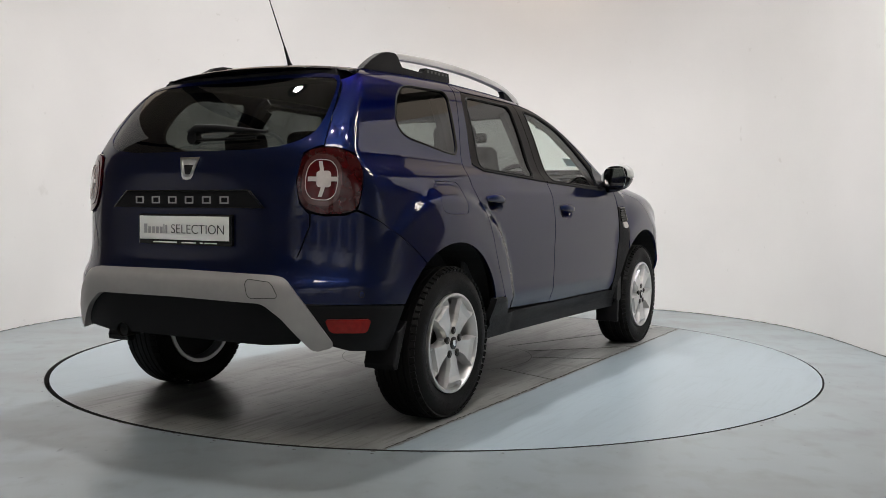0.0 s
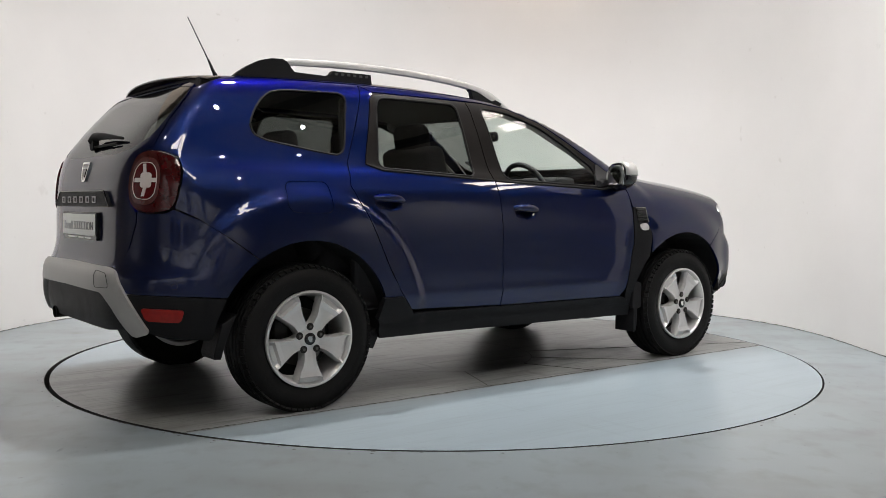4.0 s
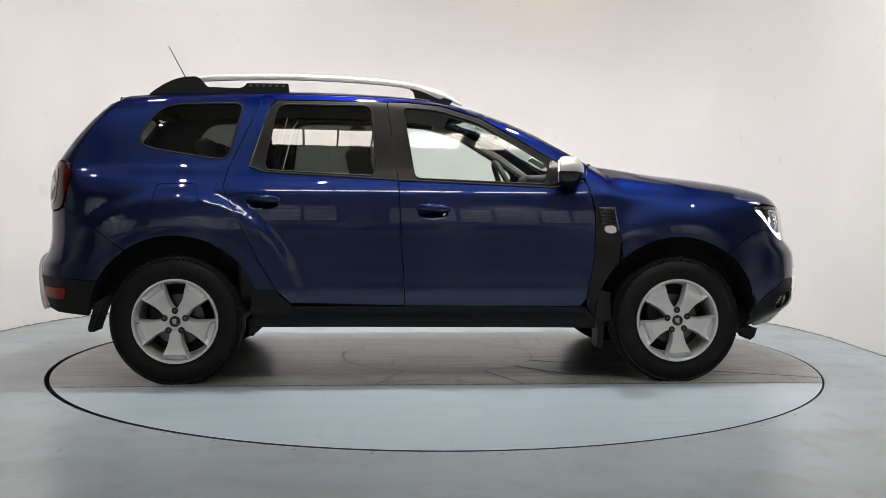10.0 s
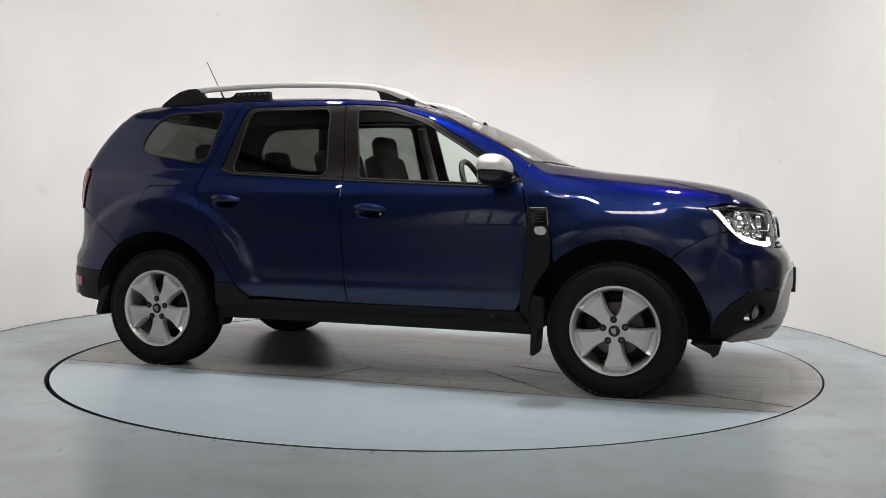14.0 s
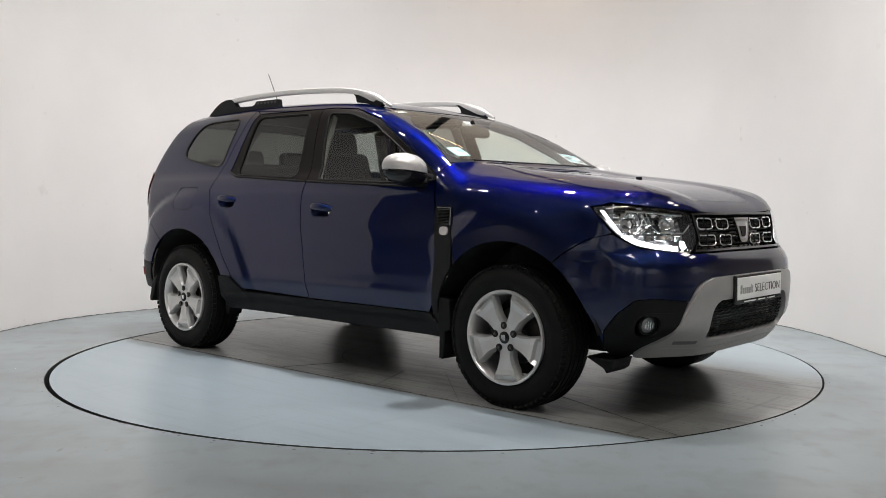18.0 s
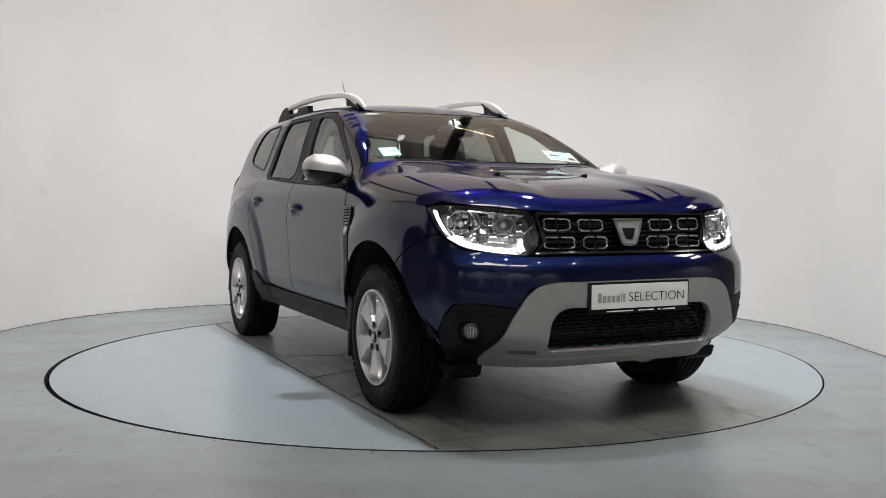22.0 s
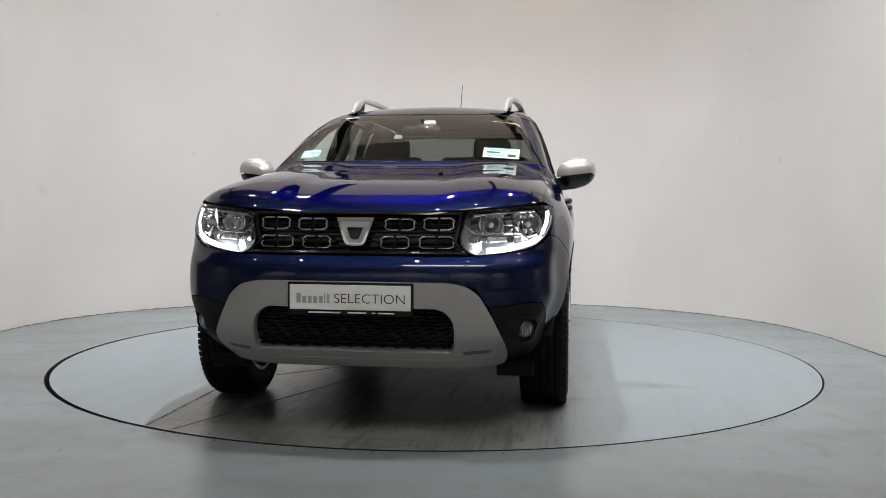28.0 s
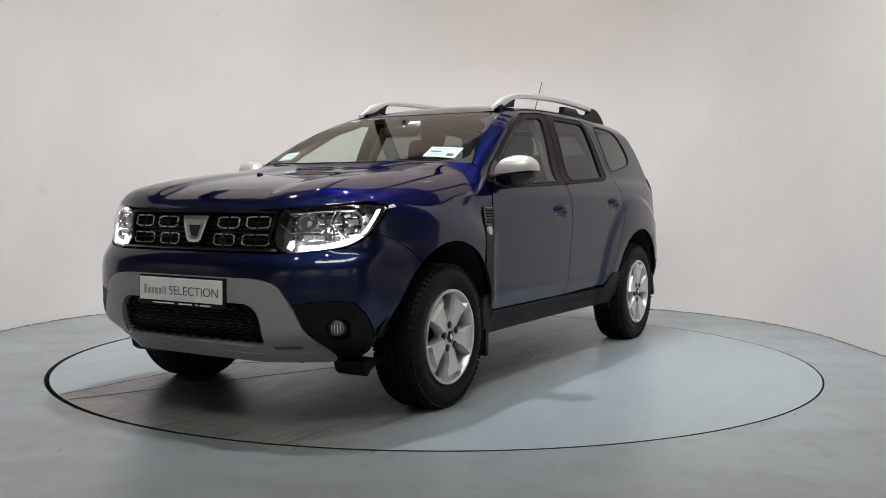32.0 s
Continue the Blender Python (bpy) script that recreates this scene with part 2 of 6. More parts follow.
def ribbed_pane():
    """Translucent corrugated roof sheet with daylight behind it."""
    m = mat("daylight_pane", (0.8, 0.8, 0.8), 0.4, emit=(1.0, 0.91, 0.83), power=20.0)
    nodes, links = m.node_tree.nodes, m.node_tree.links
    co, w, r = nodes.new("ShaderNodeTexCoord"), nodes.new("ShaderNodeTexWave"), nodes.new("ShaderNodeMapRange")
    w.bands_direction = "Y"
    w.inputs["Scale"].default_value, w.inputs["Distortion"].default_value = 3.2, 0.6
    r.inputs["To Min"].default_value, r.inputs["To Max"].default_value = 15.0, 26.0
    links.new(co.outputs["Object"], w.inputs["Vector"])
    links.new(w.outputs["Fac"], r.inputs["Value"])
    links.new(r.outputs["Result"], nodes["Principled BSDF"].inputs["Emission Strength"])
    return m


FLOOR = speckled("blue_grey_floor_paint", (0.228, 0.270, 0.290), 0.27, (0.10, 0.10, 0.095), 0.65, grime=0.42)
WALLM = speckled("white_wall_paint", (0.80, 0.79, 0.775), 0.45, (0.55, 0.53, 0.50), 0.35, 14.0)
JOINT = mat("dark_joint", (0.11, 0.105, 0.095), 0.8, vary=0.4, scale=6)
CEILM = mat("ceiling_board", (0.66, 0.585, 0.50), 0.7, vary=0.1, scale=1.0)
# tan ceiling given a glow of its own for the car to reflect
CEIL_GLOW = mat("tan_ceiling_glow", (0.5, 0.43, 0.36), 0.5, vary=0.1, scale=2.0, emit=(1.0, 0.85, 0.70), power=0.65)
HALLM = mat("hall_wall", (0.58, 0.575, 0.57), 0.7, vary=0.2, scale=0.8)
BEAMM = mat("dark_steel_beam", (0.03, 0.03, 0.032), 0.5, vary=0.2, scale=4)
PANE = ribbed_pane()
HALLWIN = mat("pale_window", (0.6, 0.6, 0.6), 0.4, emit=(0.9, 0.95, 1.0), power=0.36)
HALLCAB = mat("grey_cabinet_paint", (0.22, 0.22, 0.23), 0.4, vary=0.1, scale=3)
DISC_R = 2.262


def build_room():
    # floor with the round pit of the turntable
    bm = bmesh.new()
    n = 160
    ring = lambda r, z, cx=0.0: [bm.verts.new((cx + r * math.cos(2 * math.pi * k / n), r * math.sin(2 * math.pi * k / n), z)) for k in range(n)]
    outer, inner, low = ring(9.5, 0), ring(DISC_R + 0.0155, 0, -0.0085), ring(DISC_R + 0.0155, -0.12, -0.0085)
    for k in range(n):
        bm.faces.new((outer[k], outer[(k + 1) % n], inner[(k + 1) % n], inner[k]))
    bmesh.ops.delete(bm, geom=low, context="VERTS")
    # pit side coloured black, so the gap shows as a line of shade
    rim = bmesh.new()
    a, b = ([rim.verts.new((-0.0085 + (DISC_R + 0.0155) * math.cos(2 * math.pi * k / n), (DISC_R + 0.0155) * math.sin(2 * math.pi * k / n), z)) for k in range(n)] for z in (-0.0015, -0.12))
    for k in range(n):
        rim.faces.new((a[k], a[(k + 1) % n], b[(k + 1) % n], b[k]))
    tagged(part("pit_rim", rim, UNDER, None), "turntable pit rim, black for the shade in the gap", "rim", kind="structure")
    tagged(part("floor", bm, FLOOR, None), "glossy blue-grey painted concrete floor", "floor", kind="structure")
    bm = bmesh.new()
    disc(bm, DISC_R + 0.2, 0.05, (0, 0, -0.145), "z", 96)
    tagged(part("pit_floor", bm, UNDER, None), "dark pit under the turntable", "pit", kind="structure")
    # chipped paint and rubber crumbs round the pit
    rng = random.Random(9)
    bm = bmesh.new()
    for k in range(64):
        a, r = radians(rng.uniform(-175, 0)), DISC_R + 0.014 + abs(rng.gauss(0, 0.02))
        w, d = rng.uniform(0.004, 0.016), rng.uniform(0.003, 0.008)
        c, t = Vector((r * math.cos(a) - 0.0085, r * math.sin(a), 0.0012)), Vector((-math.sin(a), math.cos(a), 0))
        n_ = Vector((math.cos(a), math.sin(a), 0))
        bm.faces.new([bm.verts.new(c + t * w * u * rng.uniform(0.6, 1) + n_ * d * v * rng.uniform(0.6, 1)) for u, v in ((-1, -0.3), (-0.3, -1), (0.7, -0.8), (1, 0.2), (0.2, 1), (-0.8, 0.7))])
    tagged(part("paint_chips", bm, UNDER, None), "dark chips and rubber crumbs round the pit", "chips", kind="stuff")
    # curved wall: an arc behind, straight wings towards the hall
    cx, cy = WALL_C
    bow = lambda v: math.copysign(abs(v) ** (2 / 2.3), v)
    arc = [(cx + WALL_A * bow(math.cos(a)), cy + WALL_B * bow(math.sin(a))) for a in np.linspace(math.pi, 0, 121)]
    inner = [(cx - WALL_A, -0.95), (cx - WALL_A, -0.2)] + arc + [(cx + WALL_A, 0.0), (cx + WALL_A, -0.5)]
    outer = [(cx + (x - cx) * 1.05, cy + (y - cy) * 1.06 if y > cy else y) for x, y in inner]
    bm = bmesh.new()
    a, b, c, d = ([bm.verts.new((x, y, z)) for x, y in pts] for pts, z in ((inner, 0), (inner, WALL_H), (outer, WALL_H), (outer, 0)))
    for k in range(len(inner) - 1):
        for p, q in ((a, b), (b, c), (c, d)):
            bm.faces.new((p[k], p[k + 1], q[k + 1], q[k]))
    for k in (0, -1):
        bm.faces.new((a[k], b[k], c[k], d[k]))
    tagged(part("wall_curved", bm, WALLM, None, smooth=True), "smooth white curved studio wall", "wall", kind="structure")
    # thin dark uneven line along the joint at the wall's foot
    bm = bmesh.new()
    rng = random.Random(5)
    low, high = [], []
    for x, y in resample(inner, 0.04, False):
        k = 1 - 0.0025 / 3
        px, py = cx + (x - cx) * k, cy + (y - cy) * k
        low.append(bm.verts.new((px, py, 0.0)))
        high.append(bm.verts.new((px, py, rng.uniform(0.002, 0.007))))
    for k in range(len(low) - 1):
        bm.faces.new((low[k], low[k + 1], high[k + 1], high[k]))
    tagged(part("wall_joint", bm, JOINT, None), "dark joint between wall and floor", "joint", kind="structure")
    # hall beyond: dark walls with high windows, ceiling with beams
    bm = bmesh.new()
    for sx, sy, at in ((19.2, 0.2, (0, -9.6, 2.7)), (0.2, 19, (-9.6, 0, 2.7)), (0.2, 19, (9.6, 0, 2.7)), (19.2, 0.2, (0, 9.6, 2.7))):
        box(bm, sx, sy, 5.4, at)
    tagged(part("wall_hall", bm, HALLM, None), "pale grey hall walls around the studio", "wall", kind="structure")
    bm = bmesh.new()
    box(bm, 19.2, 19.2, 0.15, (0, 0, 5.283))
    tagged(part("ceiling", bm, CEILM, None), "pale brown ceiling boards", "ceiling", kind="structure")
    # long roof light over the hall: panes between dark bars
    for k in range(9):
        bm = bmesh.new()
        box(bm, 0.375, 0.62, 0.02, (-1.20 + 0.40 * k, -5.05, 5.20))
        tagged(part("roof_light", bm, PANE, None), "bright ribbed daylight roof sheet", "skylight", "roof lights", "structure")
    for k in range(10):
        bm = bmesh.new()
        box(bm, 0.026, 0.70, 0.05, (-1.40 + 0.40 * k, -5.05, 5.19), 0.005)
        tagged(part("roof_light_bar", bm, BEAMM, None), "dark glazing bar", "bar", "roof light bars", "structure")
    for k in range(-3, 4):
        bm = bmesh.new()
        box(bm, 0.16, 18.8, 0.3, (k * 2.4 + 0.9, 0, 5.2), 0.01)
        tagged(part("ceiling_beam", bm, BEAMM, None), "dark steel ceiling beam", "beam", "ceiling beams", "structure")


    # ceiling behind the wall, made to glow for bonnet and windscreen reflections
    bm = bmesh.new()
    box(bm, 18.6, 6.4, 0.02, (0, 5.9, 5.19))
    tagged(part("roof_sheet", bm, CEIL_GLOW, None), "tan ceiling made to glow, seen only in reflections", "roof", kind="structure")
    # high side roof light and pale windows in the hall
    bm = bmesh.new()
    box(bm, 1.3, 0.9, 0.02, (5.7, -0.35, 5.20))
    tagged(part("roof_light", bm, PANE, None), "bright daylight roof pane", "skylight", "roof lights", "structure")
    for k in range(6):
        wx, ww, wh = -5.6 + 2.2 * k, 1.5, 1.7
        win = empty("hall_window", (wx, -9.47, 2.35))
        tagged(win, "tall hall window with a grid of pale panes", "window", "hall windows", "structure")
        for c in range(3):
            for r in range(4):
                bm = bmesh.new()
                box(bm, ww / 3 - 0.05, 0.02, wh / 4 - 0.05, ((c - 1) * ww / 3, 0, (r - 1.5) * wh / 4), 0.004, 1)
                part("pane", bm, HALLWIN, win)
        bm = bmesh.new()
        for c in range(4):
            box(bm, 0.05, 0.06, wh + 0.05, ((c - 1.5) * ww / 3, 0, 0))
        for r in range(5):
            box(bm, ww + 0.05, 0.05, 0.05, (0, 0, (r - 2) * wh / 4))
        part("window_frame", bm, HALLCAB, win, "grey steel glazing bars")
        bm = bmesh.new()
        box(bm, 0.95, 0.5, 1.1, (-4.4 + 1.6 * k, -9.2, 0.552), 0.01)
        tagged(part("hall_cabinet", bm, HALLCAB, None), "pale grey metal cabinet by the hall wall", "cabinet", "hall cabinets")


build_room()


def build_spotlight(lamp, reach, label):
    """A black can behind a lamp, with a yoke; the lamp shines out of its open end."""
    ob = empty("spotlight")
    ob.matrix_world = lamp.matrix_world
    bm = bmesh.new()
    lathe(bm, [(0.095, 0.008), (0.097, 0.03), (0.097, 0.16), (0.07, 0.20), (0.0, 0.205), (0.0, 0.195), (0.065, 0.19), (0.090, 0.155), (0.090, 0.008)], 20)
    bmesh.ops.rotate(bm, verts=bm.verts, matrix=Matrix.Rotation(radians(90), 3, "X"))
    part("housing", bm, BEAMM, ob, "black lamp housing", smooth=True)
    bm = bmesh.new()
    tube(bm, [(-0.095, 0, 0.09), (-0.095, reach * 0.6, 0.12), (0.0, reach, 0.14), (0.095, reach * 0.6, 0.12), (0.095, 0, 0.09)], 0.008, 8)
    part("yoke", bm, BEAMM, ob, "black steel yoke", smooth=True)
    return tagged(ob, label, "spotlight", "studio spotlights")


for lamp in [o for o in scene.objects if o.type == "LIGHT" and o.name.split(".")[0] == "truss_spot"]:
    build_spotlight(lamp, 0.2, "black studio spotlight, lit, unseen, hung from the added truss")


def build_high_bay(lamp):
    """A bell-shaped reflector with its ballast box, hung on a rod; the lamp shines out of its mouth."""
    ob = empty("high_bay_lamp")
    ob.location = lamp.location
    bm = bmesh.new()
    lathe(bm, [(0.215, 0.006), (0.205, 0.06), (0.15, 0.13), (0.07, 0.17), (0.0, 0.175), (0.0, 0.165), (0.06, 0.16), (0.14, 0.12), (0.195, 0.055), (0.208, 0.006)], 32)
    bmesh.ops.rotate(bm, verts=bm.verts, matrix=Matrix.Rotation(radians(90), 3, "X"))
    part("reflector", bm, HALLCAB, ob, "pale grey bell reflector", smooth=True)
    bm = bmesh.new()
    box(bm, 0.12, 0.12, 0.06, (0, 0, 0.205), 0.01)
    part("ballast", bm, BEAMM, ob, "dark ballast box")
    return tagged(ob, "bell-shaped high-bay lamp, lit, unseen under the hall roof, some added as fill", "lamp", "high-bay lamps")


for lamp in [o for o in scene.objects if o.type == "LIGHT" and o.name.startswith("high_bay")]:
    build_high_bay(lamp)
# unseen truss, added to carry the wall spots
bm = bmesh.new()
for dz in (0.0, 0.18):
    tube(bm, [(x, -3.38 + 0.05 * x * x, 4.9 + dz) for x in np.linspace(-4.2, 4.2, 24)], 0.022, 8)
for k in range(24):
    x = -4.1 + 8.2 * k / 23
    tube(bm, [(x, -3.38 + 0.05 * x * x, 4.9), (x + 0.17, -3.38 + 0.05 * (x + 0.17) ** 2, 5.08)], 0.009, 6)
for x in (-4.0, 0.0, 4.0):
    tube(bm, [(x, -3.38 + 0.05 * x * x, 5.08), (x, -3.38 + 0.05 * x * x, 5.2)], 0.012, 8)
tagged(part("lighting_truss", bm, BEAMM, None, smooth=True), "dark steel lighting truss, unseen, added to carry the spots", "truss")


def build_turntable():
    table = empty("turntable")
    n = 160
    bm = bmesh.new()
    prof = [(0.0, 0.0), (0.6, 0.0), (1.2, 0.0), (DISC_R - 0.003, 0.0)]
    rings = [[bm.verts.new((r * math.cos(2 * math.pi * k / n), r * math.sin(2 * math.pi * k / n), z)) for k in range(n)] for r, z in prof[1:]]
    bm.faces.new(rings[0])
    for a, b in zip(rings, rings[1:]):
        for k in range(n):
            bm.faces.new((a[k], a[(k + 1) % n], b[(k + 1) % n], b[k]))
    part("deck", bm, DECK, table, "worn blue-grey painted steel deck")
    # deck edge coloured black too, for the shade in the gap
    bm = bmesh.new()
    a, b = ([bm.verts.new((r * math.cos(2 * math.pi * k / n), r * math.sin(2 * math.pi * k / n), z)) for k in range(n)] for r, z in ((DISC_R - 0.003, 0.0), (DISC_R, -0.1)))
    for k in range(n):
        bm.faces.new((a[k], a[(k + 1) % n], b[(k + 1) % n], b[k]))
    part("deck_rim", bm, UNDER, table, "deck rim, black for the shade in the gap")
    # seams of the sectors and the inner ring, as shallow dark strips
    for ang in (-111.5, -66.5, -43.5, -21.5):
        bm = bmesh.new()
        # they show where the paint is worn off
        reach = min(DISC_R - 0.02, 0.955 / abs(math.sin(radians(ang))))
        box(bm, reach - 0.6, 0.0018, 0.002, (0.3 + reach / 2, 0, 0.0012))
        bmesh.ops.rotate(bm, verts=bm.verts, matrix=Matrix.Rotation(radians(ang), 3, "Z"))
        part("seam", bm, SEAMM, table)
    bm = bmesh.new()
    for k in range(96):
        a0, a1 = 2 * math.pi * k / 96, 2 * math.pi * (k + 1) / 96
        q = [bm.verts.new((r * math.cos(a), r * math.sin(a), 0.0022)) for r, a in ((0.593, a0), (0.599, a0), (0.599, a1), (0.593, a1))]
        bm.faces.new(q)
    bmesh.ops.remove_doubles(bm, verts=bm.verts, dist=1e-5)
    part("centre_ring", bm, SEAMM, table)
    # ragged dark groove along the worn strip
    rng = random.Random(11)
    xs = np.linspace(-2.03, 2.03, 180)
    bm = bmesh.new()
    last = None
    for x in xs:
        y, w = -0.957 + rng.uniform(-0.003, 0.003), rng.uniform(0.0012, 0.0065)
        now = (bm.verts.new((x, y - w, 0.0012)), bm.verts.new((x, y + w, 0.0012))) if w > 0 else None
        if last and now:
            bm.faces.new((last[0], now[0], now[1], last[1]))
        last = now
    part("worn_groove", bm, GROOVE, table, "ragged dark groove along the worn strip")
    return tagged(table, "round turntable set flush in the floor", "turntable")


def deck_material():
    """Blue-grey paint, with a worn brownish strip of bare metal where the cars stand."""
    m = bpy.data.materials.new("turntable_deck")
    m.use_nodes = True
    nodes, links = m.node_tree.nodes, m.node_tree.links
    b = nodes["Principled BSDF"]
    co = nodes.new("ShaderNodeTexCoord")
    sep = nodes.new("ShaderNodeSeparateXYZ")
    links.new(co.outputs["Object"], sep.inputs["Vector"])
    n1, n2, n3 = (nodes.new("ShaderNodeTexNoise") for _ in range(3))
    for nd, s, d in ((n1, 2.2, 8), (n2, 14, 8), (n3, 60, 5)):
        nd.inputs["Scale"].default_value, nd.inputs["Detail"].default_value = s, d
        nd.inputs["Roughness"].default_value = 0.55
        links.new(co.outputs["Object"], nd.inputs["Vector"])

    def math_node(op, a, v=None, c=None):
        nd = nodes.new("ShaderNodeMath")
        nd.operation = op
        for i, k in enumerate((a, v, c)):
            if k is None:
                continue
            if isinstance(k, (int, float)):
                nd.inputs[i].default_value = k
            else:
                links.new(k, nd.inputs[i])
        return nd.outputs[0]

    # y of the table, roughened, picks the strip: sharp at one side, fading at the other
    yy = math_node("ADD", sep.outputs["Y"], math_node("MULTIPLY", math_node("SUBTRACT", n2.outputs["Fac"], 0.5), 0.035))
    near = math_node("MULTIPLY_ADD", yy, 60.0, 0.965 * 60.0)
    near = math_node("MINIMUM", math_node("MAXIMUM", near, 0.0), 1.0)
    far = math_node("MULTIPLY_ADD", math_node("ADD", yy, math_node("MULTIPLY", n1.outputs["Fac"], 0.4)), -3.0, 3.6)
    far = math_node("MINIMUM", math_node("MAXIMUM", far, 0.0), 1.0)
    worn = math_node("MULTIPLY", near, far)
    mottled = math_node("MULTIPLY", worn, math_node("MULTIPLY_ADD", n1.outputs["Fac"], 0.5, 0.62))
    mix = nodes.new("ShaderNodeMix")
    mix.data_type = "RGBA"
    mix.inputs["A"].default_value = (0.243, 0.296, 0.326, 1)
    mix.inputs["B"].default_value = (0.190, 0.190, 0.175, 1)
    links.new(mottled, mix.inputs["Factor"])
    edge = math_node("SUBTRACT", 1.0, math_node("MINIMUM", math_node("MULTIPLY", math_node("ABSOLUTE", math_node("ADD", yy, 0.962)), 70.0), 1.0))
    edge = math_node("MULTIPLY", edge, math_node("MULTIPLY_ADD", n3.outputs["Fac"], 3.2, -0.3))
    edge = math_node("MINIMUM", math_node("MAXIMUM", edge, 0.0), 1.0)
    mix2 = nodes.new("ShaderNodeMix")
    mix2.data_type = "RGBA"
    mix2.inputs["B"].default_value = (0.05, 0.043, 0.035, 1)
    links.new(mix.outputs["Result"], mix2.inputs["A"])
    links.new(edge, mix2.inputs["Factor"])
    mix3 = nodes.new("ShaderNodeMix")
    mix3.data_type, mix3.blend_type = "RGBA", "MULTIPLY"
    links.new(mix2.outputs["Result"], mix3.inputs["A"])
    mix3.inputs["B"].default_value = (0.72, 0.72, 0.72, 1)
    links.new(math_node("MULTIPLY", worn, math_node("MULTIPLY_ADD", n2.outputs["Fac"], 2.0, -0.7)), mix3.inputs["Factor"])
    # scratches and dark specks ground into the deck
    last = mix3.outputs["Result"]
    for sc, stretch, lo, amount in ((34, (1, 1, 1), 0.64, 0.8), (15, (0.08, 1, 1), 0.58, 0.6), (13, (1, 0.10, 1), 0.62, 0.5), (6, (0.15, 1, 1), 0.54, 0.45), (2.6, (0.5, 1, 1), 0.53, 0.30), (63, (0.07, 1, 1), 0.56, 0.55)):
        mp, nz, mr, mx = nodes.new("ShaderNodeMapping"), nodes.new("ShaderNodeTexNoise"), nodes.new("ShaderNodeMapRange"), nodes.new("ShaderNodeMix")
        mp.inputs["Scale"].default_value, mp.inputs["Rotation"].default_value = stretch, (0, 0, 0.05 * sc)
        nz.inputs["Scale"].default_value, nz.inputs["Detail"].default_value = sc, 4
        mr.inputs["From Min"].default_value, mr.inputs["From Max"].default_value, mr.inputs["To Max"].default_value = lo, lo + 0.08, amount
        mx.data_type = "RGBA"
        mx.inputs["B"].default_value = (0.032, 0.030, 0.026, 1)
        links.new(co.outputs["Object"], mp.inputs["Vector"])
        links.new(mp.outputs["Vector"], nz.inputs["Vector"])
        links.new(nz.outputs["Fac"], mr.inputs["Value"])
        links.new(math_node("MULTIPLY", mr.outputs["Result"], math_node("MULTIPLY_ADD", worn, 0.88, 0.12)), mx.inputs["Factor"])
        links.new(last, mx.inputs["A"])
        last = mx.outputs["Result"]
    links.new(last, b.inputs["Base Color"])
    b.inputs["Roughness"].default_value = 0.31
    bn = nodes.new("ShaderNodeBump")
    bn.inputs["Strength"].default_value, bn.inputs["Distance"].default_value = 0.03, 0.002
    links.new(n3.outputs["Fac"], bn.inputs["Height"])
    links.new(bn.outputs["Normal"], b.inputs["Normal"])
    return m


DECK = deck_material()
SEAMM = mat("dark_seam", (0.125, 0.128, 0.122), 0.5, vary=0.3, scale=20)
GROOVE = mat("dirt_in_groove", (0.055, 0.048, 0.042), 0.8, vary=0.3, scale=30)
TABLE = build_turntable()

# ---------------------------------------------------------------- the car's surface: one implicit shape, cut into panels
# x forward, y to the left, z up, origin on the ground midway between the axles
from mathutils.geometry import delaunay_2d_cdt

AXLE, HUB_Z, ARCH_R = 1.337, 0.335, 0.452


def spline(x, xs, rows):
    """Smooth curve through the stations xs; rows are values, or arrays of values, one a station."""
    x = np.asarray(x, float)
    xs = np.asarray(xs, float)
    n = len(xs)
    k = np.clip(np.searchsorted(xs, x) - 1, 0, n - 2)
    rows = np.asarray(rows, float)
    lo, hi = np.maximum(np.arange(n) - 1, 0), np.minimum(np.arange(n) + 1, n - 1)
    gap = (xs[hi] - xs[lo]).reshape((n,) + (1,) * (rows.ndim - 1))
    slopes = (rows[hi] - rows[lo]) / gap
    if rows.ndim == 1:
        p0, p1, m0, m1 = rows[k], rows[k + 1], slopes[k], slopes[k + 1]
    else:
        j = np.arange(len(x))
        p0, p1, m0, m1 = rows[k, j], rows[k + 1, j], slopes[k, j], slopes[k + 1, j]
    h = xs[k + 1] - xs[k]
    t = (x - xs[k]) / h
    tc = np.clip(t, 0, 1)
    m0, m1 = m0 * h, m1 * h
    t2 = tc * tc
    t3 = t2 * tc
    v = (2 * t3 - 3 * t2 + 1) * p0 + (t3 - 2 * t2 + tc) * m0 + (3 * t2 - 2 * t3) * p1 + (t3 - t2) * m1
    return v + np.minimum(t, 0) * m0 + np.maximum(t - 1, 0) * m1


WX = (-2.1, -1.7, -1.34, -0.9, 0.0, 0.8, 1.34, 1.7, 2.05)
WZ = (0.25, 0.40, 0.55, 0.70, 0.85, 1.00, 1.05, 1.095, 1.15, 1.35, 1.55)
